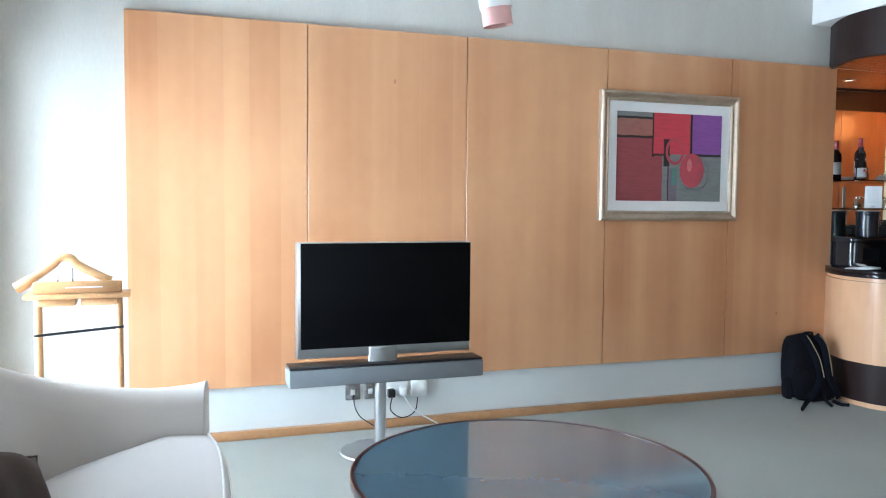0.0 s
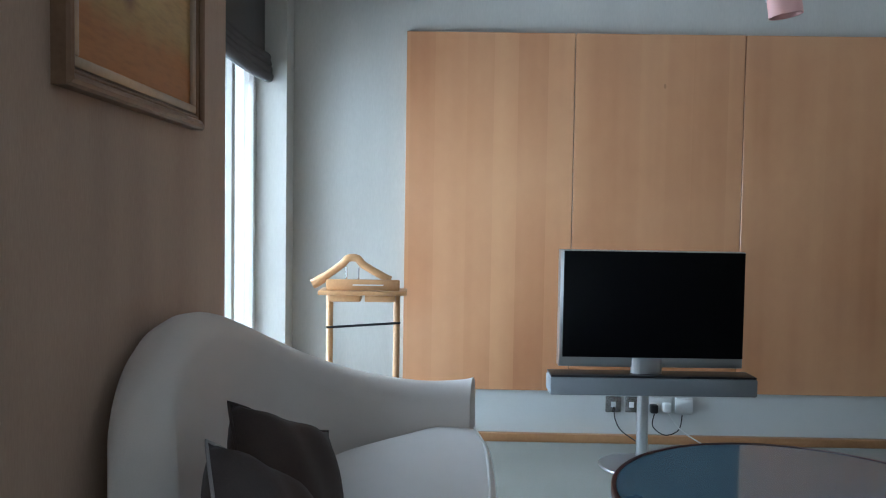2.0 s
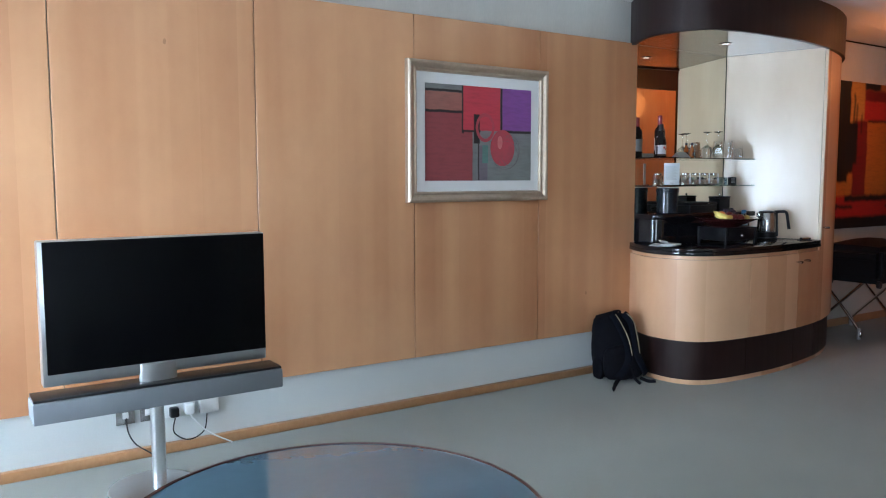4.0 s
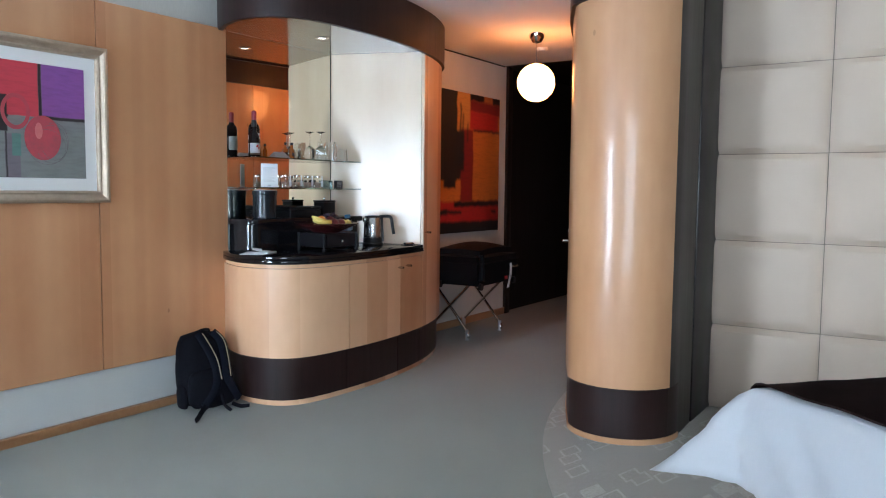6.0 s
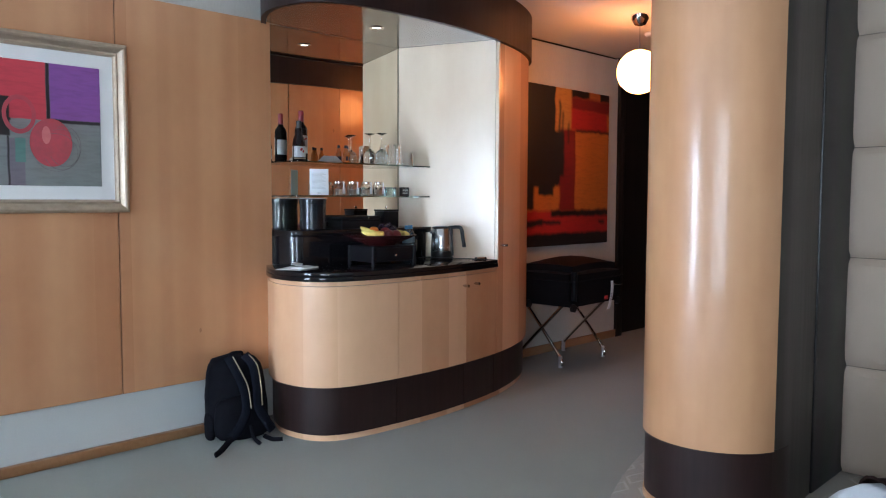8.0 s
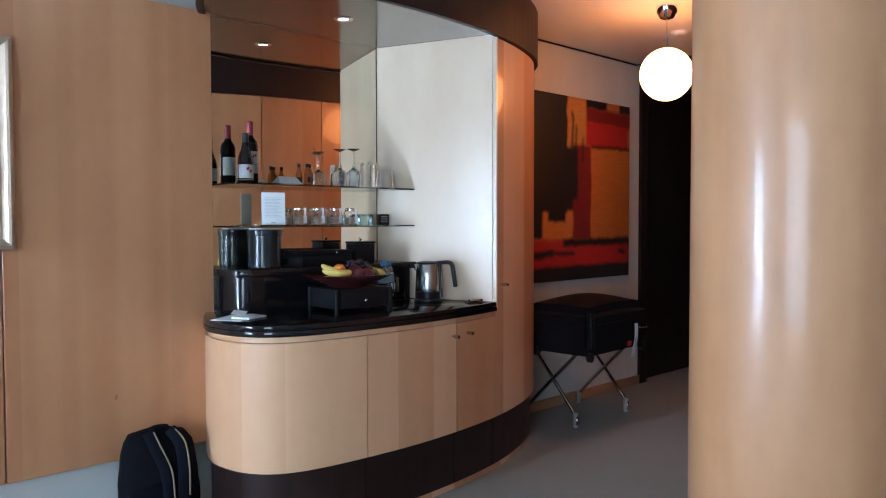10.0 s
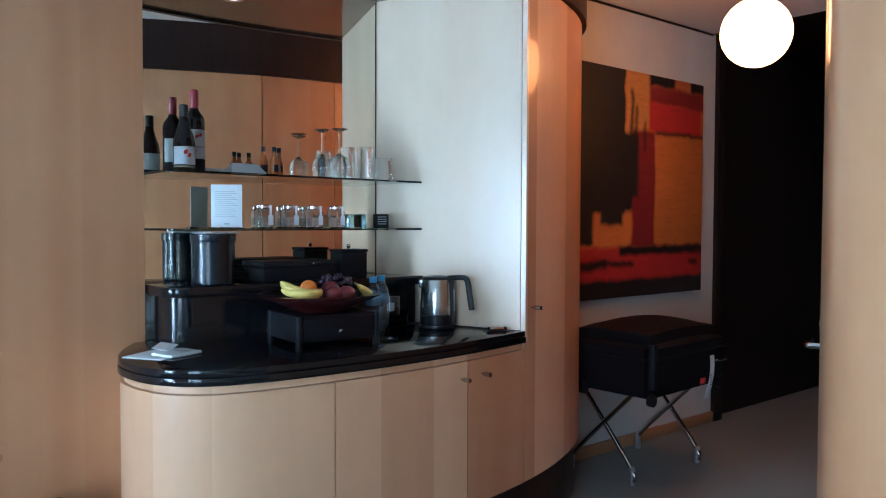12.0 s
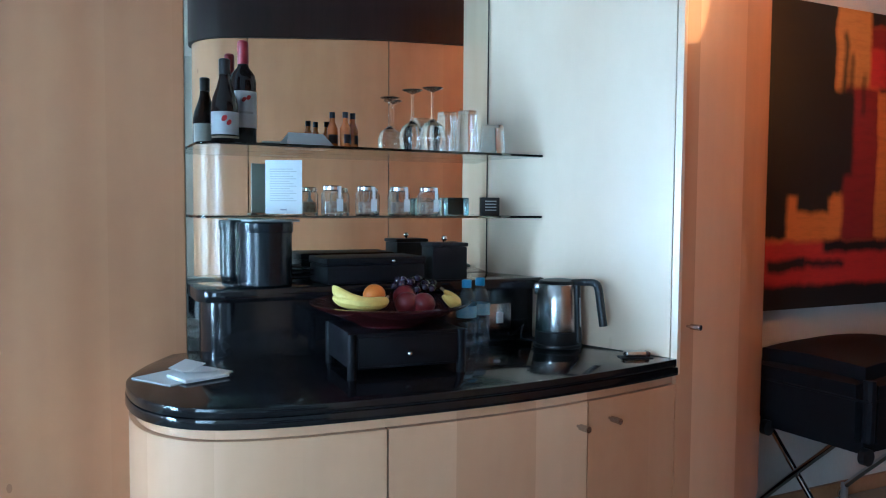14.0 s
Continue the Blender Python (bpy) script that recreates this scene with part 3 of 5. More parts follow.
# upholstered tiles behind the bed
tiles = thing("headboard_wall", "wall of padded beige fabric squares", "upholstered wall", (X_HEAD, 0.2, 0))
tiles["kind"] = "structure"
tile = None
for i in range(6):
    for k in range(5):
        if tile is None:
            bm = box(-0.035, 0.0, -0.3175, 0.3175, -0.259, 0.259)
            bmesh.ops.subdivide_edges(bm, edges=[e for e in bm.edges if abs(e.verts[0].co.x - e.verts[1].co.x) < 1e-6], cuts=15, use_grid_fill=True)
            for v in bm.verts:
                if v.co.x < -0.03:
                    a, b = 1 - (abs(v.co.y) / 0.3175) ** 6, 1 - (abs(v.co.z) / 0.259) ** 6
                    v.co.x = -0.010 - 0.052 * (max(a, 0.0) * max(b, 0.0)) ** 0.5 + 0.004 * noise.noise(Vector((v.co.y * 9, v.co.z * 9, 0.7)))
            tile = part("padded_tile", bm, TILE_CLOTH, tiles)
            ob = tile
        else:
            ob = new("padded_tile", tile.data)
            ob.parent = tiles
        ob.location = (0, 1.99 - 0.32 - 0.64 * i - 0.2, 0.262 + 0.522 * k)

# ---- bar unit ----
BAR = spline([(5.49, 4.735), (5.380, 4.55), (5.325, 4.36), (5.367, 4.145), (5.522, 4.02), (5.86, 3.972), (6.3, 3.975), (6.8, 4.05), (7.2, 4.185), (7.5, 4.36), (7.69, 4.56), (7.74, 4.74)], 7)
bar = thing("bar_cabinet", "curved maple bar cabinet with dark plinth and tall end door", "cabinet", (6.4, 4.4, 0))
part("wood_ring", ribbon(offset(BAR, -0.03), 0, 0.033, 0.05), MAPLE_BAR, bar, "pale wooden floor ring", True)
dark = offset(BAR, -0.022)


def stretch(path, a, b):
    return path[a:b + 1]


def nearest(path, x, y):
    return min(range(len(path)), key=lambda i: (path[i].x - x) ** 2 + (path[i].y - y) ** 2)


iA, iB, iC = nearest(BAR, 5.846, 3.975), nearest(BAR, 6.47, 4.0), nearest(BAR, 6.80, 4.05)
N = len(BAR) - 1


def gap(pts, g=0.0025):
    """Shortens a stretch a little at both ends, to leave a joint."""
    p = [Vector(q) for q in pts]
    p[0] = p[0] + (p[1] - p[0]).normalized() * g
    p[-1] = p[-1] + (p[-2] - p[-1]).normalized() * g
    return p


for a, b in ((0, iA), (iA, iB), (iB, iC), (iC, N)):
    part("plinth_panel", ribbon(gap(stretch(dark, a, b)), 0.034, 0.298, 0.02), WENGE, bar, world=True)
front = part("curved_panel", ribbon(gap(stretch(BAR, 0, iA)), 0.30, 0.846, 0.02), MAPLE_BAR, bar, world=True)
door_a = part("door", ribbon(gap(stretch(BAR, iA, iB)), 0.30, 0.846, 0.02), MAPLE_BAR, bar, world=True)
door_b = part("door", ribbon(gap(stretch(BAR, iB, iC)), 0.30, 0.846, 0.02), MAPLE_BAR, bar, world=True)
tall = part("tall_door", ribbon(gap(stretch(BAR, iC, N)), 0.30, 2.328, 0.02), MAPLE_BAR, bar, world=True)
part("top_rail", ribbon(offset(stretch(BAR, 0, iC), -0.012), 0.848, 0.872, 0.03), MAPLE_BAR, bar, "pale wooden rail under the worktop", True)
inner = offset(BAR, -0.05)
part("carcass", prism([Vector(p) for p in inner] , 0.034, 0.86), BLACK_DOOR, bar, world=True)
part("tall_carcass", prism([Vector((6.86, 4.10)), *offset(stretch(BAR, iC, N), -0.05), Vector((6.60, 4.73))], 0.86, 2.32), BLACK_DOOR, bar, world=True)
part("niche_side", prism([Vector((6.785, 4.062)), Vector((6.815, 4.072)), Vector((6.575, 4.738)), Vector((6.545, 4.738))], 0.923, 2.344), MAPLE_PALE_LIT, bar, "pale veneer side of the niche, brightened for window light", True)
part("door_edge", prism([Vector((6.796, 4.042)), Vector((6.812, 4.046)), Vector((6.808, 4.066)), Vector((6.788, 4.060))], 0.875, 2.33), MAPLE_PALE_LIT, bar, "pale edge strip", True)


def knob(x, y, z, holder, d=(0.1, -0.99)):
    a = Vector((x, y, z))
    n = Vector((d[0], d[1], 0)).normalized()
    part("handle", join(cylinder_between(a - n * 0.004, a + n * 0.012, 0.004), cylinder_between(a + n * 0.012, a + n * 0.044, 0.0085)), STEEL, holder, "small steel peg handle", True)


knob(6.405, 3.985, 0.785, door_a)
knob(6.52, 4.0, 0.79, door_b)
knob(6.852, 4.061, 1.013, tall, (0.25, -0.97))

worktop = thing("worktop", "polished black granite worktop with a rounded end", "worktop", (6.1, 4.4, 0.873))
for d, z0, z1 in ((0.006, 0.8985, 0.922), (0.008, 0.873, 0.898)):
    part("slab", prism([Vector(p) for p in offset(stretch(BAR, 0, iC), d)] + [Vector((6.56, 4.735))], z0, z1, 0.003, 2), GRANITE, worktop, world=True)
fascia = thing("bar_canopy", "curved dark-stained canopy with a glossy brown underside", "canopy", (6.4, 4.4, 2.33))
part("fascia", ribbon(offset(BAR, 0.022), 2.334, Z_LOW, 0.03), WENGE, fascia, world=True)
part("soffit", prism([Vector(p) for p in offset(stretch(BAR, 0, N), -0.012)], 2.345, 2.36), NICHE_TOP, fascia, "glossy brown underside", True)
for x, y in ((6.03, 4.36),):
    d = thing("downlight", "small round recessed chrome downlight", "downlight", (x, y, 2.345), 0, "downlights over the bar")
    part("rim", lathe([(0.028, 0.0), (0.030, -0.004), (0.045, -0.004), (0.048, 0.0)], 28), CHROME, d)
    part("lens", lathe([(0, -0.001), (0.027, -0.001), (0.027, 0.0), (0, 0.0)], 24), SPOT_GLOW, d)
mirror = single("bar_mirror", box(5.514, 6.546, 4.733, 4.741, 0.923, 2.344), MIRROR, "frameless wall mirror at the back of the bar", "mirror")
part("edge_strip", box(6.5375, 6.5398, 4.7300, 4.7325, 0.925, 2.342), BLACK_DOOR, mirror, "dark joint along the mirror edge", True)

ledge = thing("bar_ledge", "raised black granite ledge along the mirror", "ledge", (6.06, 4.6, 0.922))
arcpts = [(5.595 + 0.08 * math.cos(radians(a)), 4.57 + 0.08 * math.sin(radians(a))) for a in range(180, 271, 15)]
part("slab", prism([(6.625, 4.49), (6.555, 4.731), (5.515, 4.731)] + arcpts, 1.092, 1.13, 0.006), GRANITE, ledge, world=True)
arcpts = [(5.615 + 0.08 * math.cos(radians(a)), 4.595 + 0.08 * math.sin(radians(a))) for a in range(180, 271, 15)]
part("body", prism([(6.60, 4.52), (6.555, 4.731), (5.535, 4.731)] + arcpts, 0.923, 1.092), GRANITE, ledge, world=True)
sw = thing("socket_plate", "dark grey double switch plate on the ledge", "switch", (6.462, 4.506, 0.962))
part("plate", box(-0.043, 0.043, -0.004, 0.014, 0, 0.086, 0.003), STEEL, sw)
part("rocker", box(-0.012, 0.012, -0.009, -0.003, 0.022, 0.058, 0.002), PLASTIC_WHITE, sw)
shelves = []
for z in (1.537, 1.335):
    sh = thing("glass_shelf", "thin clear glass shelf with greenish edge", "shelf", (6.05, 4.6, z), 0, "glass shelves over the bar")
    arcpts = [(5.555 + 0.04 * math.cos(radians(a)), 4.52 + 0.04 * math.sin(radians(a))) for a in range(180, 271, 15)]
    part("pane", prism([(6.620, 4.500), (6.550, 4.731), (5.515, 4.731)] + [(x, y + 0.02 * (x < 5.54)) for x, y in arcpts], z - 0.008, z, 0.0015, 1), SHELF_GLASS, sh, world=True)


# ---- pictures ----
def framed_picture(w, h, name, label, art, frame_mat, fw, mount, slip=None):
    """A framed picture hanging in the xz plane, its face towards -y, its origin at its lower middle on the wall."""
    ob = thing(name, label, "picture")
    profile = [(0.0, 0.0), (0.0, 0.036), (0.006, 0.044), (0.016, 0.048), (0.026, 0.044), (0.032, 0.037), (fw - 0.020, 0.030), (fw - 0.012, 0.034), (fw - 0.004, 0.030), (fw, 0.020), (fw, 0.0)]
    corners = [(-w / 2, 0.0, 1, 1), (w / 2, 0.0, -1, 1), (w / 2, h, -1, -1), (-w / 2, h, 1, -1)]
    for c0, c1 in zip(corners, corners[1:] + corners[:1]):
        bm = bmesh.new()
        ends = [[bm.verts.new((cx + sx * d, -out, cz + sz * d)) for d, out in profile] for cx, cz, sx, sz in (c0, c1)]
        for i in range(len(profile)):
            k = (i + 1) % len(profile)
            bm.faces.new((ends[0][i], ends[0][k], ends[1][k], ends[1][i]))
        bm.faces.new(ends[0])
        bm.faces.new(ends[1])
        part("frame_bar", bm, frame_mat, ob, sharp=25)
    if slip:
        a, b, c = w / 2 - fw, h - fw, 0.028
        for x0, x1, z0, z1 in ((-a, a, fw, fw + c), (-a, a, b - c, b), (-a, -a + c, fw + c, b - c), (a - c, a, fw + c, b - c)):
            part("slip", box(x0, x1, -0.030, -0.0125, z0, z1, 0.004), slip, ob, "silver inner slip")
    part("mount", box(-w / 2 + fw, w / 2 - fw, -0.012, -0.004, fw, h - fw), MOUNT, ob, "white card mount")
    part("print", box(-w / 2 + fw + mount, w / 2 - fw - mount, -0.016, -0.0125, fw + mount, h - fw - mount), art, ob)
    return ob


BLK = (0.014, 0.011, 0.010)
ART_B = painted("abstract_print", (0.20, 0.215, 0.205), [
    (-0.43, -0.06, -1, 0.57, (0.27, 0.055, 0.06)), (-0.43, -0.13, 0.545, 0.665, (0.33, 0.13, 0.10)), (-0.43, -0.14, 0.665, 0.68, BLK), (-0.43, -0.13, 0.54, 0.556, BLK),
    (-0.14, -0.125, 0.42, 0.72, BLK), (-0.13, 0.155, 0.44, 0.80, (0.52, 0.045, 0.065)), (-0.14, 0.0, 0.43, 0.442, BLK), (-0.05, -0.005, 0.36, 0.54, BLK), (0.155, 0.172, 0.42, 0.80, BLK),
    (0.172, 0.45, 0.445, 0.80, (0.23, 0.075, 0.30)), (0.155, 0.45, 0.43, 0.446, BLK), (-0.02, 0.055, 0.0, 0.35, (0.17, 0.14, 0.17)), (0.015, 0.06, 0.24, 0.35, (0.10, 0.22, 0.19)), (-0.018, -0.01, 0.0, 0.36, BLK)], 0.012)
pic = framed_picture(1.07, 0.84, "framed_picture", "abstract print of coloured blocks in a champagne frame on maple panels", ART_B, FRAME_SILVER, 0.065, 0.065)
pic.matrix_basis = pose(4.108, Y_WALL - 0.036, 1.244)
CHERRY = plain("painted_cherry", (0.50, 0.055, 0.075), (0.30, 0.06, 0.07), 0.6, s1=9, s2=40, relief=0.1)
part("painted_fruit", lathe([(0, 0), (0.095, 0), (0.095, 0.003), (0, 0.003)], 36, pose(0.172, -0.0165, 0.335, 90) @ Matrix.Diagonal((1, 1.2, 1, 1))), CHERRY, pic)
part("painted_fruit", lathe([(0.055, 0), (0.072, 0), (0.072, 0.003), (0.055, 0.003)], 36, pose(0.035, -0.0165, 0.46, 90) @ Matrix.Diagonal((1, 1.25, 1, 1))), CHERRY, pic)

SCRIBBLE = plain("pencil_scribble", (0.10, 0.085, 0.09), (0.16, 0.14, 0.14), 0.7)
for dx, dz, rr, sq in ((0.045, -0.03, 0.085, 1.15), (0.06, -0.015, 0.075, 1.3), (0.02, -0.045, 0.10, 0.9)):
    loop = [(0.172 + dx + rr * math.cos(radians(a)), -0.0198, 0.335 + dz + rr * sq * math.sin(radians(a + 12 * dx))) for a in range(-150, 125, 12)]
    part("pencil_line", tube(loop, 0.0009, 6), SCRIBBLE, pic)
SHINE = plain("painted_highlight", (0.58, 0.21, 0.20), (0.50, 0.12, 0.13), 0.6, s1=18, s2=60)
part("painted_highlight", lathe([(0, 0), (0.028, 0), (0.028, 0.001), (0, 0.001)], 24, pose(0.150, -0.0196, 0.37, 90) @ Matrix.Diagonal((0.7, 1.5, 1, 1))), SHINE, pic)

ART_A = painted("landscape_print", (0.50, 0.30, 0.11), [(-0.6, -0.05, 0.30, 1.0, (0.20, 0.07, 0.06)), (-0.6, 0.6, -1, 0.22, (0.50, 0.21, 0.07)), (-0.05, 0.6, 0.28, 0.7, (0.55, 0.36, 0.15)), (-0.6, 0.0, 0.62, 1.0, (0.45, 0.35, 0.33))], 0.12, fray=5.0, soft=0.03)
pic2 = framed_picture(0.96, 0.82, "framed_picture", "ochre and maroon abstract in a wood and silver frame", ART_A, FRAME_WOOD, 0.05, 0.027, FRAME_SILVER)
pic2.matrix_basis = pose(X_LEFT, 2.55, 1.59, 0, 0, 90)

OR, RD, DR = (0.58, 0.165, 0.022), (0.48, 0.022, 0.016), (0.22, 0.014, 0.012)
ART_C = painted("fiery_abstract", OR, [
    (-0.7, -0.165, 0.31, 1.4, BLK), (-0.165, 0.057, 0.97, 1.4, (0.52, 0.22, 0.04)), (-0.46, -0.09, 0.30, 0.50, OR), (-0.40, -0.19, 0.43, 0.60, BLK), (-0.30, -0.07, 0.52, 0.86, BLK),
    (-0.10, 0.13, 0.30, 1.0, DR), (-0.22, -0.04, 0.60, 0.98, BLK), (-0.12, -0.095, 0.85, 1.24, BLK), (-0.075, -0.055, 0.90, 1.16, BLK), (0.012, 0.028, 0.88, 1.06, BLK),
    (0.057, 0.7, 1.28, 1.4, BLK), (0.33, 0.50, 1.26, 1.4, (0.50, 0.15, 0.03)), (0.057, 0.7, 1.17, 1.285, DR), (0.057, 0.62, 1.0, 1.18, RD), (0.13, 0.7, 0.985, 1.012, BLK), (0.13, 0.7, 0.30, 0.985, OR),
    (-0.7, 0.7, 0.0, 0.30, RD), (-0.22, 0.7, 0.25, 0.305, BLK), (-0.58, -0.33, 0.17, 0.225, BLK), (-0.34, -0.08, 0.185, 0.215, BLK), (0.50, 0.6, 0.18, 0.21, BLK), (-0.7, 0.7, -0.1, 0.105, BLK)], 0.05, fray=6.0, soft=0.016)
canvas = thing("canvas_painting", "large unframed red, orange and black abstract canvas", "painting", (8.478, Y_WALL, 0.92))
part("canvas", box(-0.653, 0.653, -0.042, -0.002, 0, 1.348, 0.003), ART_C, canvas)

# ---- television on its stand ----
tv = thing("television", "flat television on a round-based aluminium floor stand", "television", (2.047, 4.22, 0), 1.0)
part("casing", box(-0.47, 0.47, -0.02, 0.05, 0.545, 1.14, 0.006), ALU, tv, "brushed aluminium casing")
part("screen", box(-0.452, 0.467, -0.0265, -0.0205, 0.595, 1.135, 0.002), SCREEN, tv, "switched-off black glass screen")
part("neck", lathe([(0, 0.50), (0.08, 0.50), (0.08, 0.59), (0, 0.59)], 28, pose(-0.02, -0.012, 0) @ Matrix.Diagonal((1, 0.32, 1, 1))), ALU, tv)
sb = part("soundbar", box(-0.52, 0.52, -0.10, 0.06, 0.415, 0.503, 0.008), SPEAKER_CLOTH, tv, "long grey fabric-fronted soundbar")
part("top_plate", box(-0.516, 0.516, -0.092, 0.055, 0.5035, 0.515, 0.003), BLACK_PLASTIC, sb)
part("pole", lathe([(0, 0.015), (0.030, 0.015), (0.030, 0.42), (0, 0.42)], 24, pose(-0.02, 0.03, 0)), ALU, tv)
part("bracket", box(-0.06, 0.02, 0.02, 0.09, 0.40, 0.80, 0.01), BLACK_PLASTIC, tv)
part("base", lathe([(0, 0), (0.185, 0), (0.19, 0.006), (0.185, 0.013), (0.05, 0.018), (0, 0.018)], 48, pose(-0.04, 0.07, 0)), ALU, tv)

ys = Y_WALL - 0.012
for x0, x1, colour, label in ((1.932, 2.02, STEEL, "steel aerial socket plate"), (2.046, 2.115, STEEL, "steel aerial socket plate"), (2.164, 2.314, PLASTIC_WHITE, "white double mains socket"), (2.334, 2.431, PLASTIC_WHITE, "blank white wall box")):
    so = thing("wall_socket", label, "socket", ((x0 + x1) / 2, ys, 0.178), 0, "sockets below the panels")
    w = (x1 - x0) / 2
    deep = 0.03 if x0 > 2.3 else 0.012
    part("plate", box(-w, w, -deep, -0.001, 0, 0.092, 0.004), colour, so)
    for k in ((-0.036, 0.036) if w > 0.06 else (0.0,)):
        if x0 < 2.3:
            part("insert", box(k - 0.014, k + 0.014, -deep - 0.004, -deep, 0.03, 0.062, 0.002), PLASTIC_WHITE if x0 < 2.1 else MOUNT, so)
pl = thing("power_plug", "white plug with a trailing white cable", "plug", (2.277, ys - 0.016, 0.205))
part("body", box(-0.024, 0.024, -0.05, 0.0, -0.012, 0.04, 0.01), PLASTIC_WHITE, pl)
part("cable", tube(spline([(0.0, -0.045, -0.01), (0.03, -0.05, -0.06), (0.09, -0.06, -0.12), (0.2, -0.08, -0.185)], 6), 0.004, 8), PLASTIC_WHITE, pl)
pl = thing("power_plug", "black plug with a looping black cable", "plug", (2.203, ys - 0.016, 0.205))
part("body", box(-0.022, 0.022, -0.045, 0.0, -0.02, 0.03, 0.008), BLACK_PLASTIC, pl)
part("cable", tube(spline([(0.0, -0.04, -0.02), (-0.01, -0.05, -0.09), (0.06, -0.05, -0.14), (0.14, -0.045, -0.11), (0.165, -0.02, -0.03)], 6), 0.0035, 8), BLACK_PLASTIC, pl)
pl = thing("aerial_cable", "thin black aerial cable hanging from its socket", "cable", (1.98, ys - 0.016, 0.21))
part("cable", tube(spline([(0.0, 0.0, 0), (0.0, -0.03, -0.06), (0.03, -0.06, -0.12), (0.09, -0.2, -0.15), (0.085, -0.3, -0.185)], 6), 0.0035, 8), BLACK_PLASTIC, pl)

# ---- valet stand ----
va = thing("valet_stand", "pale wooden clothes valet with hanger top and trouser bar", "valet stand", (0.592, 4.08, 0), 3)
for x in (-0.165, 0.165):
    part("leg", tube([(x, 0, 0.02), (x, 0, 0.91)], 0.017, 12), MAPLE_SOLID, va)
    part("foot", box(x - 0.02, x + 0.02, -0.17, 0.17, 0.0, 0.03, 0.008), MAPLE_SOLID, va)
part("crossbar", tube([(-0.165, 0, 0.2), (0.165, 0, 0.2)], 0.012), MAPLE_SOLID, va)
part("tray", box(-0.215, 0.215, -0.09, 0.10, 0.91, 0.93, 0.005), MAPLE_SOLID, va)
part("tray_back", box(-0.18, 0.18, -0.055, -0.037, 0.9305, 0.985, 0.008), MAPLE_SOLID, va)
part("slot", box(-0.05, 0.10, -0.0565, -0.0555, 0.955, 0.961), WHITE_PAINT, va)
for x in (-0.085, 0.085):
    part("drawer", box(x - 0.075, x + 0.075, -0.07, 0.07, 0.876, 0.909, 0.006), MAPLE_SOLID, va)
part("trouser_bar", tube([(-0.175, -0.06, 0.75), (0.185, -0.06, 0.775)], 0.006), BLACK_PLASTIC, va, "thin dark trouser bar")
for x in (-0.085, -0.025):
    part("hanger_rod", tube([(x, 0.0, 0.93), (x, 0.0, 1.04)], 0.004, 8), CHROME, va)
hp = spline([(-0.25, 0.0, 0.955), (-0.215, 0.0, 0.975), (-0.11, 0.0, 1.052), (-0.078, 0.0, 1.084), (-0.032, 0.0, 1.084), (0.0, 0.0, 1.052), (0.10, 0.0, 0.995), (0.135, 0.0, 0.98)], 6)
part("hanger", tube(hp, [0.019 if -0.2 < p.x else 0.025 for p in hp], 12), MAPLE_SOLID, va)

# ---- sofa ----
sofa = thing("sofa", "cream upholstered sofa with a sweeping curved back", "sofa", (0.6, 2.6, 0))
ctrl = [(0.255, 2.22, 0.70), (0.225, 2.29, 0.84), (0.208, 2.43, 0.945), (0.205, 2.62, 0.985), (0.22, 2.82, 0.97), (0.26, 3.0, 0.915), (0.345, 3.15, 0.84), (0.48, 3.235, 0.76), (0.68, 3.27, 0.69), (0.90, 3.275, 0.658), (1.06, 3.268, 0.664), (1.12, 3.262, 0.678)]
spine = spline(ctrl, 6)
bm = bmesh.new()
rings = []
th = 0.085
for i, p in enumerate(spine):
    d = spine[min(i + 1, len(spine) - 1)] - spine[max(i - 1, 0)]
    n = Vector((-d.y, d.x, 0)).normalized()
    prof = [(1.0, 0.10), (1.0, 0.45), (1.0, p.z - 0.09)]
    prof += [(math.cos(radians(a)), p.z - 0.085 + 0.085 * math.sin(radians(a))) for a in (20, 45, 70, 90, 110, 135, 160)]
    prof += [(-1.0, p.z - 0.09), (-1.0, 0.45), (-1.0, 0.10)]
    shrink = 0.82 if i in (0, len(spine) - 1) else 1.0
    rings.append([bm.verts.new((p.x + n.x * th * k * shrink, p.y + n.y * th * k * shrink, z if z < 0.2 else z - (1 - shrink) * 0.05)) for k, z in prof])
for a, b in zip(rings, rings[1:]):
    for k in range(len(a) - 1):
        bm.faces.new((a[k], a[k + 1], b[k + 1], b[k]))
    bm.faces.new((a[-1], a[0], b[0], b[-1]))
bm.faces.new(rings[0])
bm.faces.new(rings[-1])
part("back_and_arm", bm, UPHOLSTERY, sofa, world=True, sharp=60)
seat_line = [Vector((p.x, p.y)) for p in spine]
seat_in = offset(seat_line, 0.06)
rim = [Vector(p) for p in spline([(1.145, 3.17), (1.175, 2.95), (1.175, 2.6), (1.16, 2.3), (1.13, 1.98)], 6)]
outline = [Vector((0.30, 1.98)), Vector((0.30, 2.15))] + list(seat_in[6:]) + rim
part("base", prism(outline, 0.10, 0.268, 0.015), UPHOLSTERY, sofa, world=True)


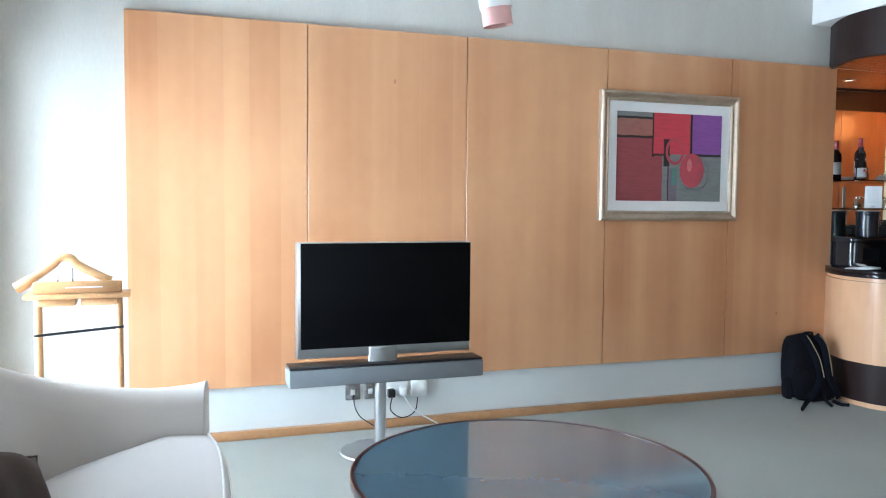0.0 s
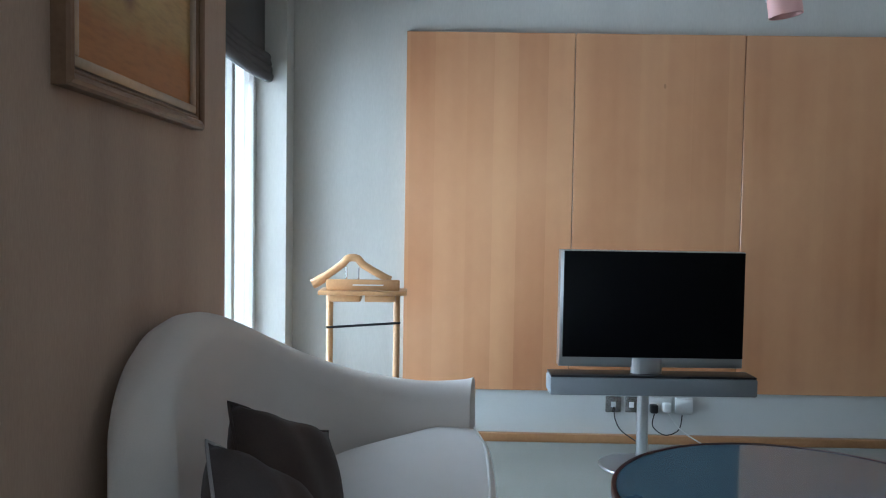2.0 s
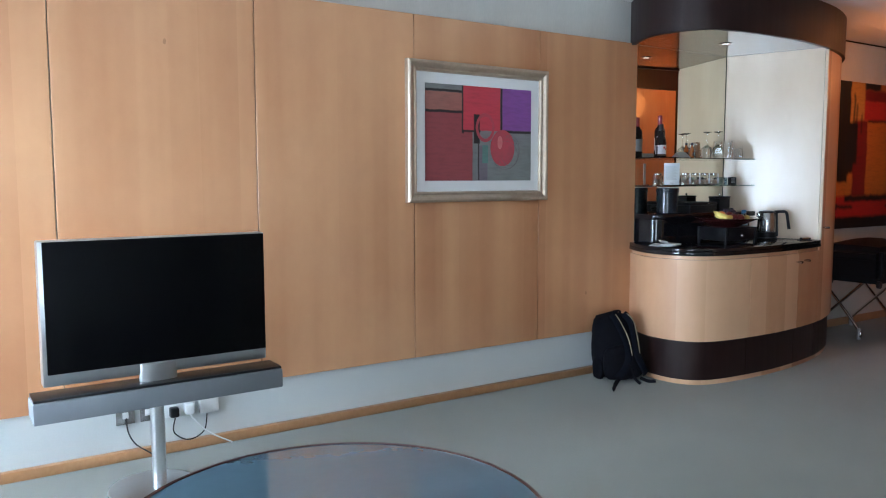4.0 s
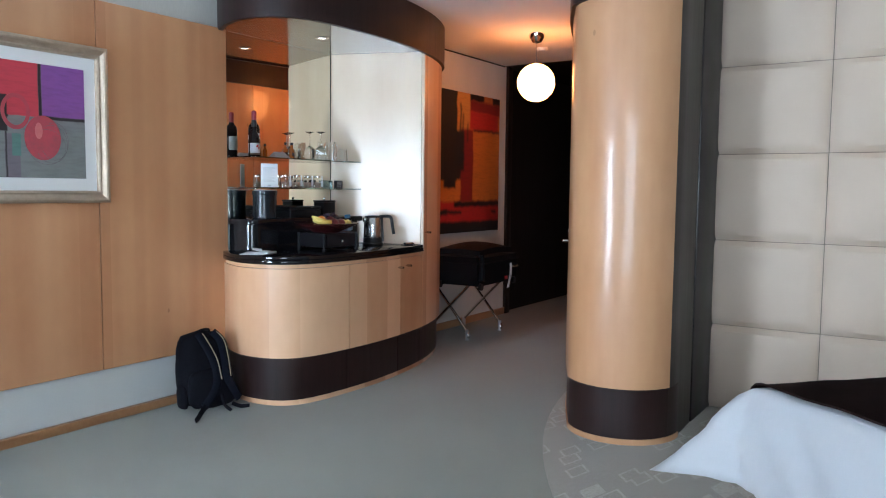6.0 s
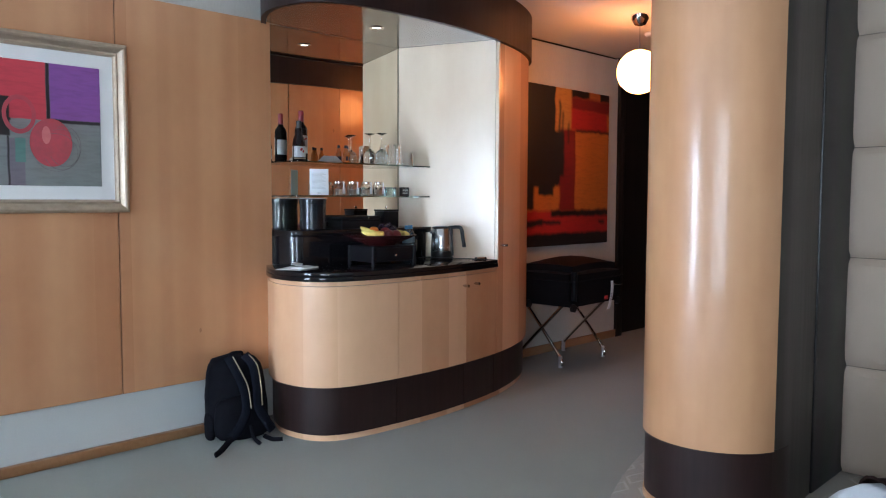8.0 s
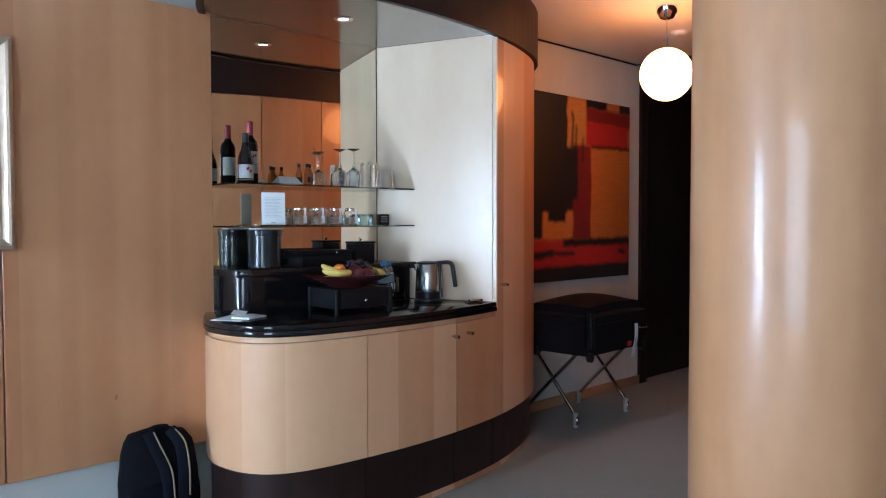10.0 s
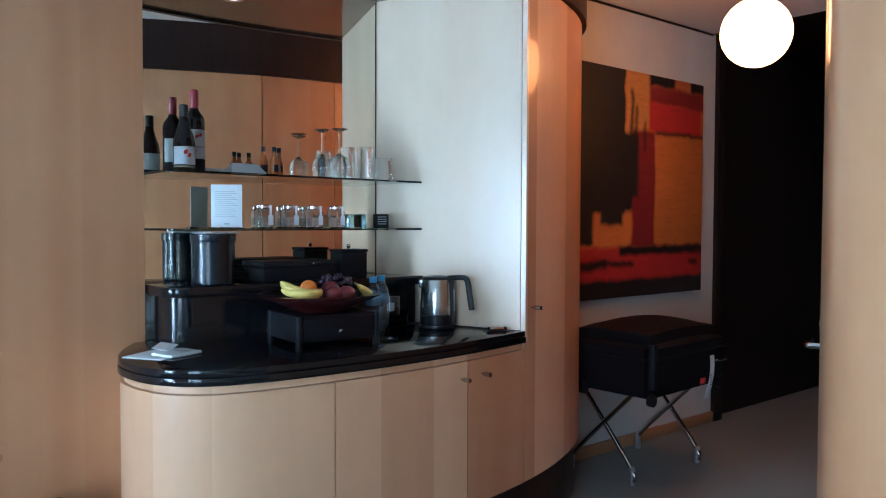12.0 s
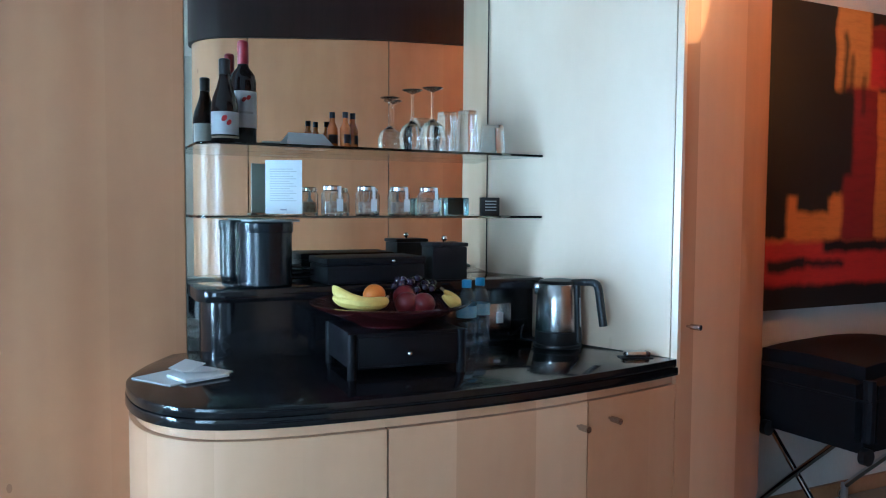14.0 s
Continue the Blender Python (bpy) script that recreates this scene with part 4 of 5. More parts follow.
def puffy(outline, z0, z1, puff, rings=((0.0, 0.5), (0.004, 0.7), (0.012, 0.85), (0.03, 0.96), (0.07, 1.0))):
    """A stuffed cushion over an outline: rounded edge and swelling top."""
    bm = bmesh.new()
    c = sum((Vector((p[0], p[1])) for p in outline), Vector((0, 0))) / len(outline)

    def ring(inset, z):
        out = []
        for p in outline:
            v = Vector((p[0], p[1])) - c
            k = max(0.0, 1 - inset / max(v.length, 1e-6))
            out.append(bm.verts.new((c.x + v.x * k, c.y + v.y * k, z)))
        return out
    levels = [ring(i, z0 + (z1 - z0) * (1 - s)) for i, s in reversed(rings)]
    levels += [ring(i, z0 + (z1 - z0) * s) for i, s in rings]
    big = max((Vector((p[0], p[1])) - c).length for p in outline)
    for f in (0.25, 0.45, 0.7, 0.9):
        lv = []
        for p in outline:
            v = Vector((p[0], p[1])) - c
            k = (1 - 0.07 / max(v.length, 1e-6)) * (1 - f)
            lv.append(bm.verts.new((c.x + v.x * k, c.y + v.y * k, z1 + puff * math.sin(f * math.pi / 2))))
        levels.append(lv)
    n = len(outline)
    for a, b in zip(levels, levels[1:]):
        for i in range(n):
            bm.faces.new((a[i], a[(i + 1) % n], b[(i + 1) % n], b[i]))
    bm.faces.new(levels[0])
    bm.faces.new(levels[-1])
    return bm


seat_bm = puffy([(c.x, c.y) for c in outline], 0.27, 0.385, 0.065)
for v in seat_bm.verts:
    if v.co.z > 0.335:
        v.co.z += 0.12 * min(1.0, max(0.0, (v.co.x - 0.58) / 0.40)) ** 0.85 + 0.005 * noise.noise(v.co * 7)
seat = part("seat_cushion", seat_bm, SEAT_LINEN, sofa, "pale linen seat cushion", world=True, sharp=80)
part("piping", tube([(p.x, p.y, 0.503) for p in offset(rim, 0.024)], 0.0045, 8), MOUNT, seat, "pale piped seam", True)
for x, y in ((0.36, 2.08), (1.05, 2.08), (1.05, 3.12), (0.40, 3.05)):
    part("leg", lathe([(0, 0), (0.02, 0), (0.026, 0.11), (0, 0.11)], 14, pose(x, y, 0)), WENGE, sofa, world=True)


def cushion(label, material, m, w=0.40, h=0.40, thick=0.10):
    ob = thing("cushion", label, "cushion", group="cushions on the sofa")
    ob.matrix_basis = m
    n = 14
    bm = bmesh.new()
    grid = {}
    for side in (1, -1):
        for i in range(n + 1):
            for k in range(n + 1):
                u, v = 2 * i / n - 1, 2 * k / n - 1
                if side < 0 and (abs(u) == 1 or abs(v) == 1):
                    grid[side, i, k] = grid[1, i, k]
                    continue
                e = max(0.0, (1 - u * u) * (1 - v * v)) ** 0.42
                pinch = 1 - 0.09 * (1 - abs(u) ** 2) * abs(v) ** 3
                pinch2 = 1 - 0.09 * (1 - abs(v) ** 2) * abs(u) ** 3
                grid[side, i, k] = bm.verts.new((u * w / 2 * pinch2, side * thick * e + 0.006 * math.sin(7 * u + 3 * v), v * h / 2 * pinch))
    for side in (1, -1):
        for i in range(n):
            for k in range(n):
                bm.faces.new((grid[side, i, k], grid[side, i + 1, k], grid[side, i + 1, k + 1], grid[side, i, k + 1]))
    edge = [grid[1, i, 0].co.copy() for i in range(n + 1)] + [grid[1, n, k].co.copy() for k in range(1, n + 1)] + [grid[1, i, n].co.copy() for i in range(n - 1, -1, -1)] + [grid[1, 0, k].co.copy() for k in range(n - 1, -1, -1)]
    part("cover", bm, material, ob, sharp=80)
    part("piping", tube(edge, 0.005, 8, False), PIPING if material is GREY_CUSHION_2 else GREY_CUSHION, ob)
    return ob


cushion("charcoal cushion leaning on the sofa back", GREY_CUSHION, pose(0.575, 2.43, 0.545, -34, 24, 52))
cushion("slate grey piped cushion on the sofa seat", GREY_CUSHION_2, pose(0.57, 2.20, 0.49, -42, 34, 50))

# ---- coffee table ----
table = thing("coffee_table", "round coffee table with grey glass top and dark red rim", "table", (2.20, 2.76, 0))
R, ZT = 0.633, 0.40
part("top", lathe([(0, ZT - 0.014), (R - 0.016, ZT - 0.014), (R - 0.016, ZT), (0, ZT)], 96), TABLE_TOP, table, "blue-grey glass top")
part("rim", lathe([(R - 0.0155, ZT - 0.03), (R - 0.003, ZT - 0.03), (R, ZT - 0.026), (R, ZT - 0.001), (R - 0.004, ZT + 0.003), (R - 0.0155, ZT + 0.003), (R - 0.0155, ZT - 0.03)], 96), TABLE_RIM, table, "dark red-brown wooden rim")
part("column", lathe([(0, 0.02), (0.06, 0.02), (0.05, 0.06), (0.05, ZT - 0.05), (0.09, ZT - 0.015), (0, ZT - 0.015)], 32), STEEL, table)
part("foot_plate", lathe([(0, 0), (0.27, 0), (0.275, 0.01), (0.26, 0.018), (0, 0.024)], 48), STEEL, table)

pend = thing("pendant_lamp", "small pendant lamp with rose and white glass shade", "pendant lamp", (2.03, 2.68, 1.925))
part("outer_shade", lathe([(0.0515, 0.055), (0.053, 0.055), (0.050, 0.20), (0.02, 0.235), (0.018, 0.235), (0.048, 0.20)], 36, pose(0, 0, 0, 0, -9)), WHITE_SHADE, pend)
part("inner_shade", lathe([(0.046, 0.0), (0.0495, 0.0), (0.047, 0.18), (0.044, 0.18)], 36, pose(0, 0, 0, 0, -9)), PINK_SHADE, pend, "rose-tinted inner glass")
part("cord", tube([(0, 0, 0.23), (0, 0, Z_HIGH - 1.925 - 0.02)], 0.003, 8), BLACK_PLASTIC, pend)
part("ceiling_rose", lathe([(0, Z_HIGH - 1.925 - 0.03), (0.05, Z_HIGH - 1.925 - 0.03), (0.05, Z_HIGH - 1.925 - 0.001), (0, Z_HIGH - 1.925 - 0.001)], 28), CHROME, pend)

# ---- blind ----
bl = thing("roman_blind", "dark grey roman blind drawn part of the way up", "blind", (X_LEFT - 0.12, 3.99, 2.02))
part("sheet", box(X_LEFT - 0.135, X_LEFT - 0.12, WY0 + 0.01, WY1 - 0.01, 2.12, 2.52, 0.004), BLIND, bl, world=True)
for k in range(4):
    z = 2.03 + 0.035 * k
    pts = [(X_LEFT - 0.125 + 0.025 * (1 - k / 5), WY0 + 0.01 + (WY1 - WY0 - 0.02) * i / 16, z + 0.02 - 0.02 * (1 - (2 * i / 16 - 1) ** 2)) for i in range(17)]
    part("fold", tube(pts, 0.03, 12), BLIND, bl, world=True)

# ---- hall lamps ----
for x, y in ((7.94, 3.70),):
    lamp = thing("globe_pendant", "lit white opal glass globe on a chrome rod", "pendant lamp", (x, y, 2.078))
    part("globe", sphere(0.157, (0, 0, 0.157), u=40, v=24), GLOBE, lamp)
    part("rod", tube([(0, 0, 0.312), (0, 0, 0.517)], 0.005, 8), CHROME, lamp)
    part("ceiling_cup", lathe([(0.012, 0.482), (0.04, 0.492), (0.062, 0.527), (0.065, 0.561), (0, 0.561)], 32), CHROME, lamp)
vent = thing("smoke_detector", "round white ceiling smoke detector", "smoke detector", (8.55, 3.95, 2.61))
part("body", lathe([(0, 0.0), (0.04, 0.0), (0.055, 0.012), (0.058, 0.029), (0, 0.029)], 28), PLASTIC_WHITE, vent)

# ---- bed ----
BED_AT = (5.03, 1.345, 0)
bed = thing("bed", "bed with white linen draped over a maroon base", "bed", BED_AT, -133)
# own axes: x along the foot edge away from the corner, y towards the head
bw, blen = 1.75, 1.95
part("base", box(0.06, bw, 0.05, blen, 0.03, 0.33, 0.02), BED_BASE, bed, "maroon fabric base")
part("mattress", box(0.04, bw, 0.03, blen, 0.33, 0.56, 0.05, 4), SHEET, bed)


def spread_cloth(u, v, lift=0.0):
    """The linen's surface over the mattress edge: flat on top, falling and flaring past both edges."""
    ox, oy = max(0.0, -u), max(0.0, -v)
    drop = math.hypot(ox, oy)
    x, y, z = max(u, 0.0), max(v, 0.0), 0.615 + lift
    if drop == 0:
        z += 0.025 * math.sin(min(1, (u + 0.05) / bw) * math.pi) + 0.012 * (1 - math.exp(-min(u, v) / 0.08))
    else:
        a = min(drop, 0.09) / 0.09
        corner = min(ox, oy) / 0.36
        flare = 0.04 * a + 0.06 * drop + 0.30 * corner + lift * a
        wave = (0.012 * math.sin(26 * (u + v)) + 0.006 * math.sin(61 * (u - v) + 1.0)) * min(1, drop / 0.2) * max(0.0, 1 - 1.2 * corner)
        x -= ox / drop * (flare + wave)
        y -= oy / drop * (flare + wave)
        z -= max(0.0, drop - 0.03) * (1.0 - 0.25 * corner) + 0.02 * a
    return x, y, z + 0.006 * noise.noise(Vector((u * 5, v * 5, 0.3)))


def cloth_sheet(u0, u1, v0, v1, nu, nv, lift, thick):
    bm = bmesh.new()
    vs = [[bm.verts.new(spread_cloth(u0 + (u1 - u0) * i / nu, v0 + (v1 - v0) * k / nv, lift)) for k in range(nv + 1)] for i in range(nu + 1)]
    for i in range(nu):
        for k in range(nv):
            bm.faces.new((vs[i][k], vs[i + 1][k], vs[i + 1][k + 1], vs[i][k + 1]))
    bmesh.ops.solidify(bm, geom=bm.faces[:], thickness=thick)
    return bm


part("duvet", cloth_sheet(-0.36, bw, -0.36, blen, 64, 64, 0.0, 0.012), SHEET_STRIPED, bed, "white striped satin cover hanging over the foot", sharp=80)
run = thing("bed_runner", "dark brown runner laid across the bed", "bed runner", BED_AT, -133)
part("cloth", cloth_sheet(-0.10, bw - 0.02, 0.02, 1.05, 48, 24, 0.014, 0.008), RUNNER, run, sharp=80)
part("hem", tube([spread_cloth(-0.10 + (bw + 0.08) * i / 60, 0.02, 0.018) for i in range(61)], 0.004, 6), RUNNER, run, "stitched hem")

# ---- backpack ----
bp = thing("backpack", "black nylon backpack leaning on the wall by the bar", "backpack", (5.14, 4.495, 0), -14)


def blob(w, d, h, z0, power=3.0, taper=0.25, lean=0.0, m=None, n=28, rings=14):
    """A stuffed bag shape: squarish in plan, rounded towards the top."""
    bm = bmesh.new()
    rows = []
    for k in range(rings + 1):
        s = k / rings
        f = (1 - abs(2 * s - 1) ** 5) ** 0.35 * (1 - taper * s * s)
        f = max(f, 0.02)
        row = []
        for i in range(n):
            a = 2 * math.pi * i / n
            c, q = math.cos(a), math.sin(a)
            r = (abs(c) ** power + abs(q) ** power) ** (-1 / power)
            row.append(bm.verts.new((w / 2 * r * c * f, d / 2 * r * q * f + lean * s, z0 + h * s)))
        rows.append(row)
    for a, b in zip(rows, rows[1:]):
        for i in range(n):
            bm.faces.new((a[i], a[(i + 1) % n], b[(i + 1) % n], b[i]))
    bm.faces.new(rows[0])
    bm.faces.new(rows[-1])
    for v in bm.verts:
        v.co += 0.006 * Vector((noise.noise(v.co * 14), noise.noise(v.co * 14 + Vector((3, 1, 2))), 0))
    if m:
        bm.transform(m)
    return bm


part("main_bag", blob(0.34, 0.20, 0.465, 0.0, 3.2, 0.16, 0.07), NYLON, bp, sharp=70)
part("front_pocket", blob(0.30, 0.10, 0.24, 0.012, 3.0, 0.15, 0.03, pose(-0.005, -0.09, 0)), NYLON, bp, sharp=70)
part("side_pocket", blob(0.05, 0.12, 0.15, 0.015, 2.4, 0.3, 0.02, pose(-0.158, -0.02, 0)), NYLON, bp, sharp=70)


def webbing(ctrl, wide, thick=0.011):
    """A padded flat band along a line, its width across the bag's front."""
    pts = spline(ctrl, 8)
    bm = bmesh.new()
    rows = []
    for i, p in enumerate(pts):
        d = (pts[min(i + 1, len(pts) - 1)] - pts[max(i - 1, 0)]).normalized()
        n = d.cross(Vector((0, -1, 0.25))).normalized()
        out = n.cross(d)
        rows.append([bm.verts.new(p + n * wide * math.cos(a) + out * thick * math.sin(a)) for a in (k * math.pi / 5 for k in range(10))])
    for a, b in zip(rows, rows[1:]):
        for k in range(10):
            bm.faces.new((a[k], a[(k + 1) % 10], b[(k + 1) % 10], b[k]))
    bm.faces.new(rows[0])
    bm.faces.new(rows[-1])
    return bm


for ctrl, zipped in (([(-0.05, 0.0, 0.455), (-0.03, -0.035, 0.405), (0.01, -0.07, 0.30), (0.012, -0.122, 0.19), (-0.03, -0.142, 0.10), (-0.09, -0.15, 0.045)], 0.022),
                     ([(0.04, 0.0, 0.458), (0.075, -0.035, 0.405), (0.085, -0.07, 0.30), (0.075, -0.12, 0.20), (0.11, -0.135, 0.12), (0.155, -0.115, 0.05)], 0.020)):
    strap = part("strap", webbing(ctrl, 0.026, 0.008), NYLON_BLUE, bp, "padded navy-black shoulder strap", sharp=60)
    part("zip", tube([(p.x + zipped, p.y - 0.010, p.z) for p in spline(ctrl[:4], 8)], 0.0035, 8), ZIP, strap, "tan zip")
part("strap_end", webbing([(-0.08, -0.155, 0.05), (-0.13, -0.19, 0.02), (-0.17, -0.24, 0.012), (-0.20, -0.275, 0.012)], 0.016, 0.004), NYLON, bp)
part("strap_end", webbing([(0.03, -0.14, 0.10), (0.035, -0.165, 0.04), (0.06, -0.20, 0.008)], 0.011, 0.004), NYLON, bp)
part("strap_end", webbing([(0.10, -0.13, 0.03), (0.14, -0.165, 0.012), (0.19, -0.18, 0.010)], 0.012, 0.004), NYLON, bp)
part("grab_loop", tube(spline([(-0.03, 0.05, 0.445), (-0.02, 0.03, 0.468), (0.03, 0.03, 0.468), (0.04, 0.05, 0.445)], 6), 0.008, 8), NYLON, bp)

# ---- luggage rack and suitcase ----
rack = thing("luggage_rack", "folding chrome luggage rack with crossed legs", "luggage rack", (8.1, 4.45, 0))
for x in (-0.27, 0.33):
    for s in (1, -1):
        part("leg", tube(spline([(x + 0.012 * s, (-0.165 if s > 0 else 0.22), 0.02), (x + 0.012 * s, (-0.155 if s > 0 else 0.21), 0.09), (x + 0.012 * s, 0.2 * s, 0.50)], 6), 0.0125, 12), CHROME, rack)
        part("foot", lathe([(0, 0.0), (0.016, 0.0), (0.016, 0.09), (0.012, 0.095), (0, 0.095)], 14, pose(x + 0.012 * s, (-0.165 if s > 0 else 0.22), 0)), ALU, rack)
for y in (-0.2, 0.2):
    part("rail", tube([(-0.33, y, 0.50), (0.39, y, 0.50)], 0.012, 12), CHROME, rack)
case = thing("suitcase", "black soft-sided suitcase lying on the luggage rack", "suitcase", (7.96, 4.28, 0.515), 3)
shell = box(-0.365, 0.365, -0.26, 0.26, 0, 0.30)
bmesh.ops.bevel(shell, geom=shell.edges[:], offset=0.05, segments=4, affect="EDGES")
bmesh.ops.subdivide_edges(shell, edges=[e for e in shell.edges if e.calc_length() > 0.2], cuts=6, use_grid_fill=True)
for v in shell.verts:
    if v.co.z > 0.2:
        v.co.z += 0.06 * max(0, 1 - (v.co.x / 0.36) ** 2) * max(0, 1 - (v.co.y / 0.26) ** 2)
body = part("shell", shell, NYLON_SUITCASE, case, sharp=60)
part("zip_line", tube([(-0.369, -0.262, 0.20), (0.369, -0.262, 0.20), (0.369, 0.262, 0.20), (-0.369, 0.262, 0.20), (-0.369, -0.262, 0.20)], 0.005, 8), NYLON_SUITCASE, case)
part("corner_guard", tube(spline([(-0.345, -0.245, 0.06), (-0.35, -0.25, 0.15), (-0.345, -0.245, 0.27)], 5), 0.021, 10), NYLON_SUITCASE, case, "black corner guard")
for x, y in ((-0.33, -0.2), (0.33, -0.2), (-0.33, 0.2), (0.33, 0.2)):
    part("wheel", lathe([(0, -0.012), (0.03, -0.012), (0.03, 0.012), (0, 0.012)], 18, pose(x * 0.99, y - 0.03, 0.0, 90)), BLACK_PLASTIC, case)
part("side_handle", tube(spline([(0.2, -0.265, 0.14), (0.21, -0.285, 0.14), (0.29, -0.285, 0.14), (0.30, -0.265, 0.14)], 4), 0.008, 8), CHROME, case)
tag = thing("luggage_tag", "white paper airline tag hanging from the suitcase", "luggage tag", (8.09, 4.012, 0.52))
bm = box(-0.018, 0.018, -0.001, 0.001, -0.05, 0.17)
bmesh.ops.subdivide_edges(bm, edges=[e for e in bm.edges if e.calc_length() > 0.1], cuts=8)
for v in bm.verts:
    v.co.y -= 0.02 * math.sin((v.co.z + 0.05) * 9)
    v.co.x += 0.012 * math.sin((v.co.z + 0.02) * 12)
part("strip", bm, PAPER, tag)
part("red_mark", box(-0.075, -0.03, -0.012, -0.004, 0.03, 0.06, 0.003), TAG_RED, tag)
for k in range(5):
    part("printed_bar", box(-0.012, 0.012, -0.0215, -0.0205, 0.02 + 0.012 * k, 0.026 + 0.012 * k), INK, tag)


# ---- things on the bar ----
def on(name, label, category, x, y, z, rz=0.0, group=""):
    return thing(name, label, category, (x, y, z), rz, group)


WT, LG, S1, S2 = 0.922, 1.13, 1.537, 1.335


def arc_patch(r, z0, z1, a0, a1, n=12):
    """A label round a bottle, a hair proud of it."""
    bm = bmesh.new()
    rows = [[bm.verts.new((rr * math.cos(radians(a0 + (a1 - a0) * i / n)), rr * math.sin(radians(a0 + (a1 - a0) * i / n)), z)) for i in range(n + 1)] for rr, z in ((r, z0), (r, z1))]
    for i in range(n):
        bm.faces.new((rows[0][i], rows[0][i + 1], rows[1][i + 1], rows[1][i]))
    bmesh.ops.solidify(bm, geom=bm.faces[:], thickness=-0.0006)
    return bm


def arc_blob(r, zc, hz, ac, ha, n=14):
    """A printed oval on a round label: centre height and angle, half height and half angle."""
    bm = bmesh.new()
    rim = []
    for i in range(n):
        w = 2 * math.pi * i / n
        ang = radians(ac + ha * math.cos(w) + 0.35 * ha * math.sin(w))
        rim.append(bm.verts.new((r * math.cos(ang), r * math.sin(ang), zc + hz * math.sin(w))))
    bm.faces.new(rim)
    bmesh.ops.solidify(bm, geom=bm.faces[:], thickness=-0.0006)
    return bm


def squared(bm, power=5.0):
    """Turns a round vessel into one with a rounded square plan."""
    for v in bm.verts:
        r = math.hypot(v.co.x, v.co.y)
        if r > 1e-6:
            c, s = v.co.x / r, v.co.y / r
            k = (abs(c) ** power + abs(s) ** power) ** (-1 / power)
            v.co.x, v.co.y = v.co.x * k * 0.97, v.co.y * k * 0.97
    return bm


b = on("wine_bottle", "dark red wine bottle with red foil and white label", "wine bottle", 5.663, 4.625, S1, 0, "wine bottles on the upper shelf")
part("glass", lathe([(0, 0), (0.034, 0), (0.0375, 0.005), (0.0375, 0.185), (0.033, 0.205), (0.018, 0.225), (0.0145, 0.235), (0.0145, 0.297), (0, 0.297)], 32), WINE_GLASS, b)
part("foil", lathe([(0.0152, 0.235), (0.0158, 0.236), (0.0158, 0.298), (0.012, 0.3025), (0, 0.3025)], 24), RED_FOIL, b, "red foil capsule")
part("back_label", arc_patch(0.0381, 0.05, 0.14, 20, 160), PAPER, b)
lab = part("label", arc_patch(0.0381, 0.05, 0.155, -170, -10), PAPER, b, "white paper label")
part("printed_mark", arc_blob(0.0389, 0.130, 0.007, -98, 9), TAG_RED, lab)
part("printed_mark", arc_blob(0.0389, 0.136, 0.007, -78, 10), TAG_RED, lab)
part("printed_bar", arc_patch(0.0388, 0.09, 0.096, -125, -55, 6), PRINT_PALE, lab)
b = on("wine_bottle", "dark burgundy-shaped bottle with black cap and white label", "wine bottle", 5.598, 4.555, S1, 0, "wine bottles on the upper shelf")
part("glass", lathe([(0, 0), (0.034, 0), (0.0375, 0.005), (0.0375, 0.10), (0.033, 0.125), (0.022, 0.155), (0.0155, 0.18), (0.0145, 0.225), (0, 0.225)], 32), WINE_GLASS, b)
part("cap", lathe([(0.0151, 0.19), (0.0158, 0.19), (0.0158, 0.231), (0.012, 0.234), (0, 0.234)], 24), BLACK_PLASTIC, b)
lab = part("label", arc_patch(0.0381, 0.022, 0.085, -175, -5), PAPER, b, "white paper label")
part("printed_mark", arc_blob(0.0389, 0.066, 0.009, -102, 11), TAG_RED, lab)
part("printed_mark", arc_blob(0.0389, 0.055, 0.008, -83, 10), TAG_RED, lab)
part("back_label", arc_patch(0.0381, 0.022, 0.085, 15, 165), PAPER, b)
part("gold_band", arc_patch(0.0384, 0.012, 0.018, -175, -5), ZIP, b)

mini = [(5.925, 4.60, 0.0), (5.958, 4.575, 30.0), (5.990, 4.60, 60.0)]
first = None
for x, y, r in mini:
    if first is None:
        first = on("miniature_bottle", "small amber spirit miniature with dark cap", "miniature bottle", x, y, S1, r, "spirit miniatures on the shelf")
        part("glass", lathe([(0, 0), (0.015, 0), (0.0165, 0.003), (0.0165, 0.060), (0.008, 0.080), (0.0075, 0.096), (0, 0.096)], 20), AMBER, first)
        part("cap", lathe([(0.0079, 0.092), (0.0088, 0.092), (0.0088, 0.110), (0, 0.110)], 16), BLACK_PLASTIC, first)
        part("label", arc_patch(0.0169, 0.015, 0.042, -150, -30, 8), WENGE, first)
    else:
        copy_thing(first, pose(x, y, S1, 0, 0, r))
tc = on("tent_card", "folded white price card on the shelf", "card", 5.835, 4.57, S1, 8)
part("card", prism([(-0.06, -0.035), (0.06, -0.035), (0.06, 0.035), (-0.06, 0.035)], 0, 0.001), PAPER, tc)
bm = bmesh.new()
q = [bm.verts.new(v) for v in ((-0.075, -0.035, 0.002), (0.075, -0.035, 0.002), (0.055, 0.0, 0.04), (-0.055, 0.0, 0.04), (0.075, 0.035, 0.002), (-0.075, 0.035, 0.002))]
bm.faces.new((q[0], q[1], q[2], q[3]))
bm.faces.new((q[3], q[2], q[4], q[5]))
bmesh.ops.solidify(bm, geom=bm.faces[:], thickness=0.0012)
part("fold", bm, PAPER, tc)

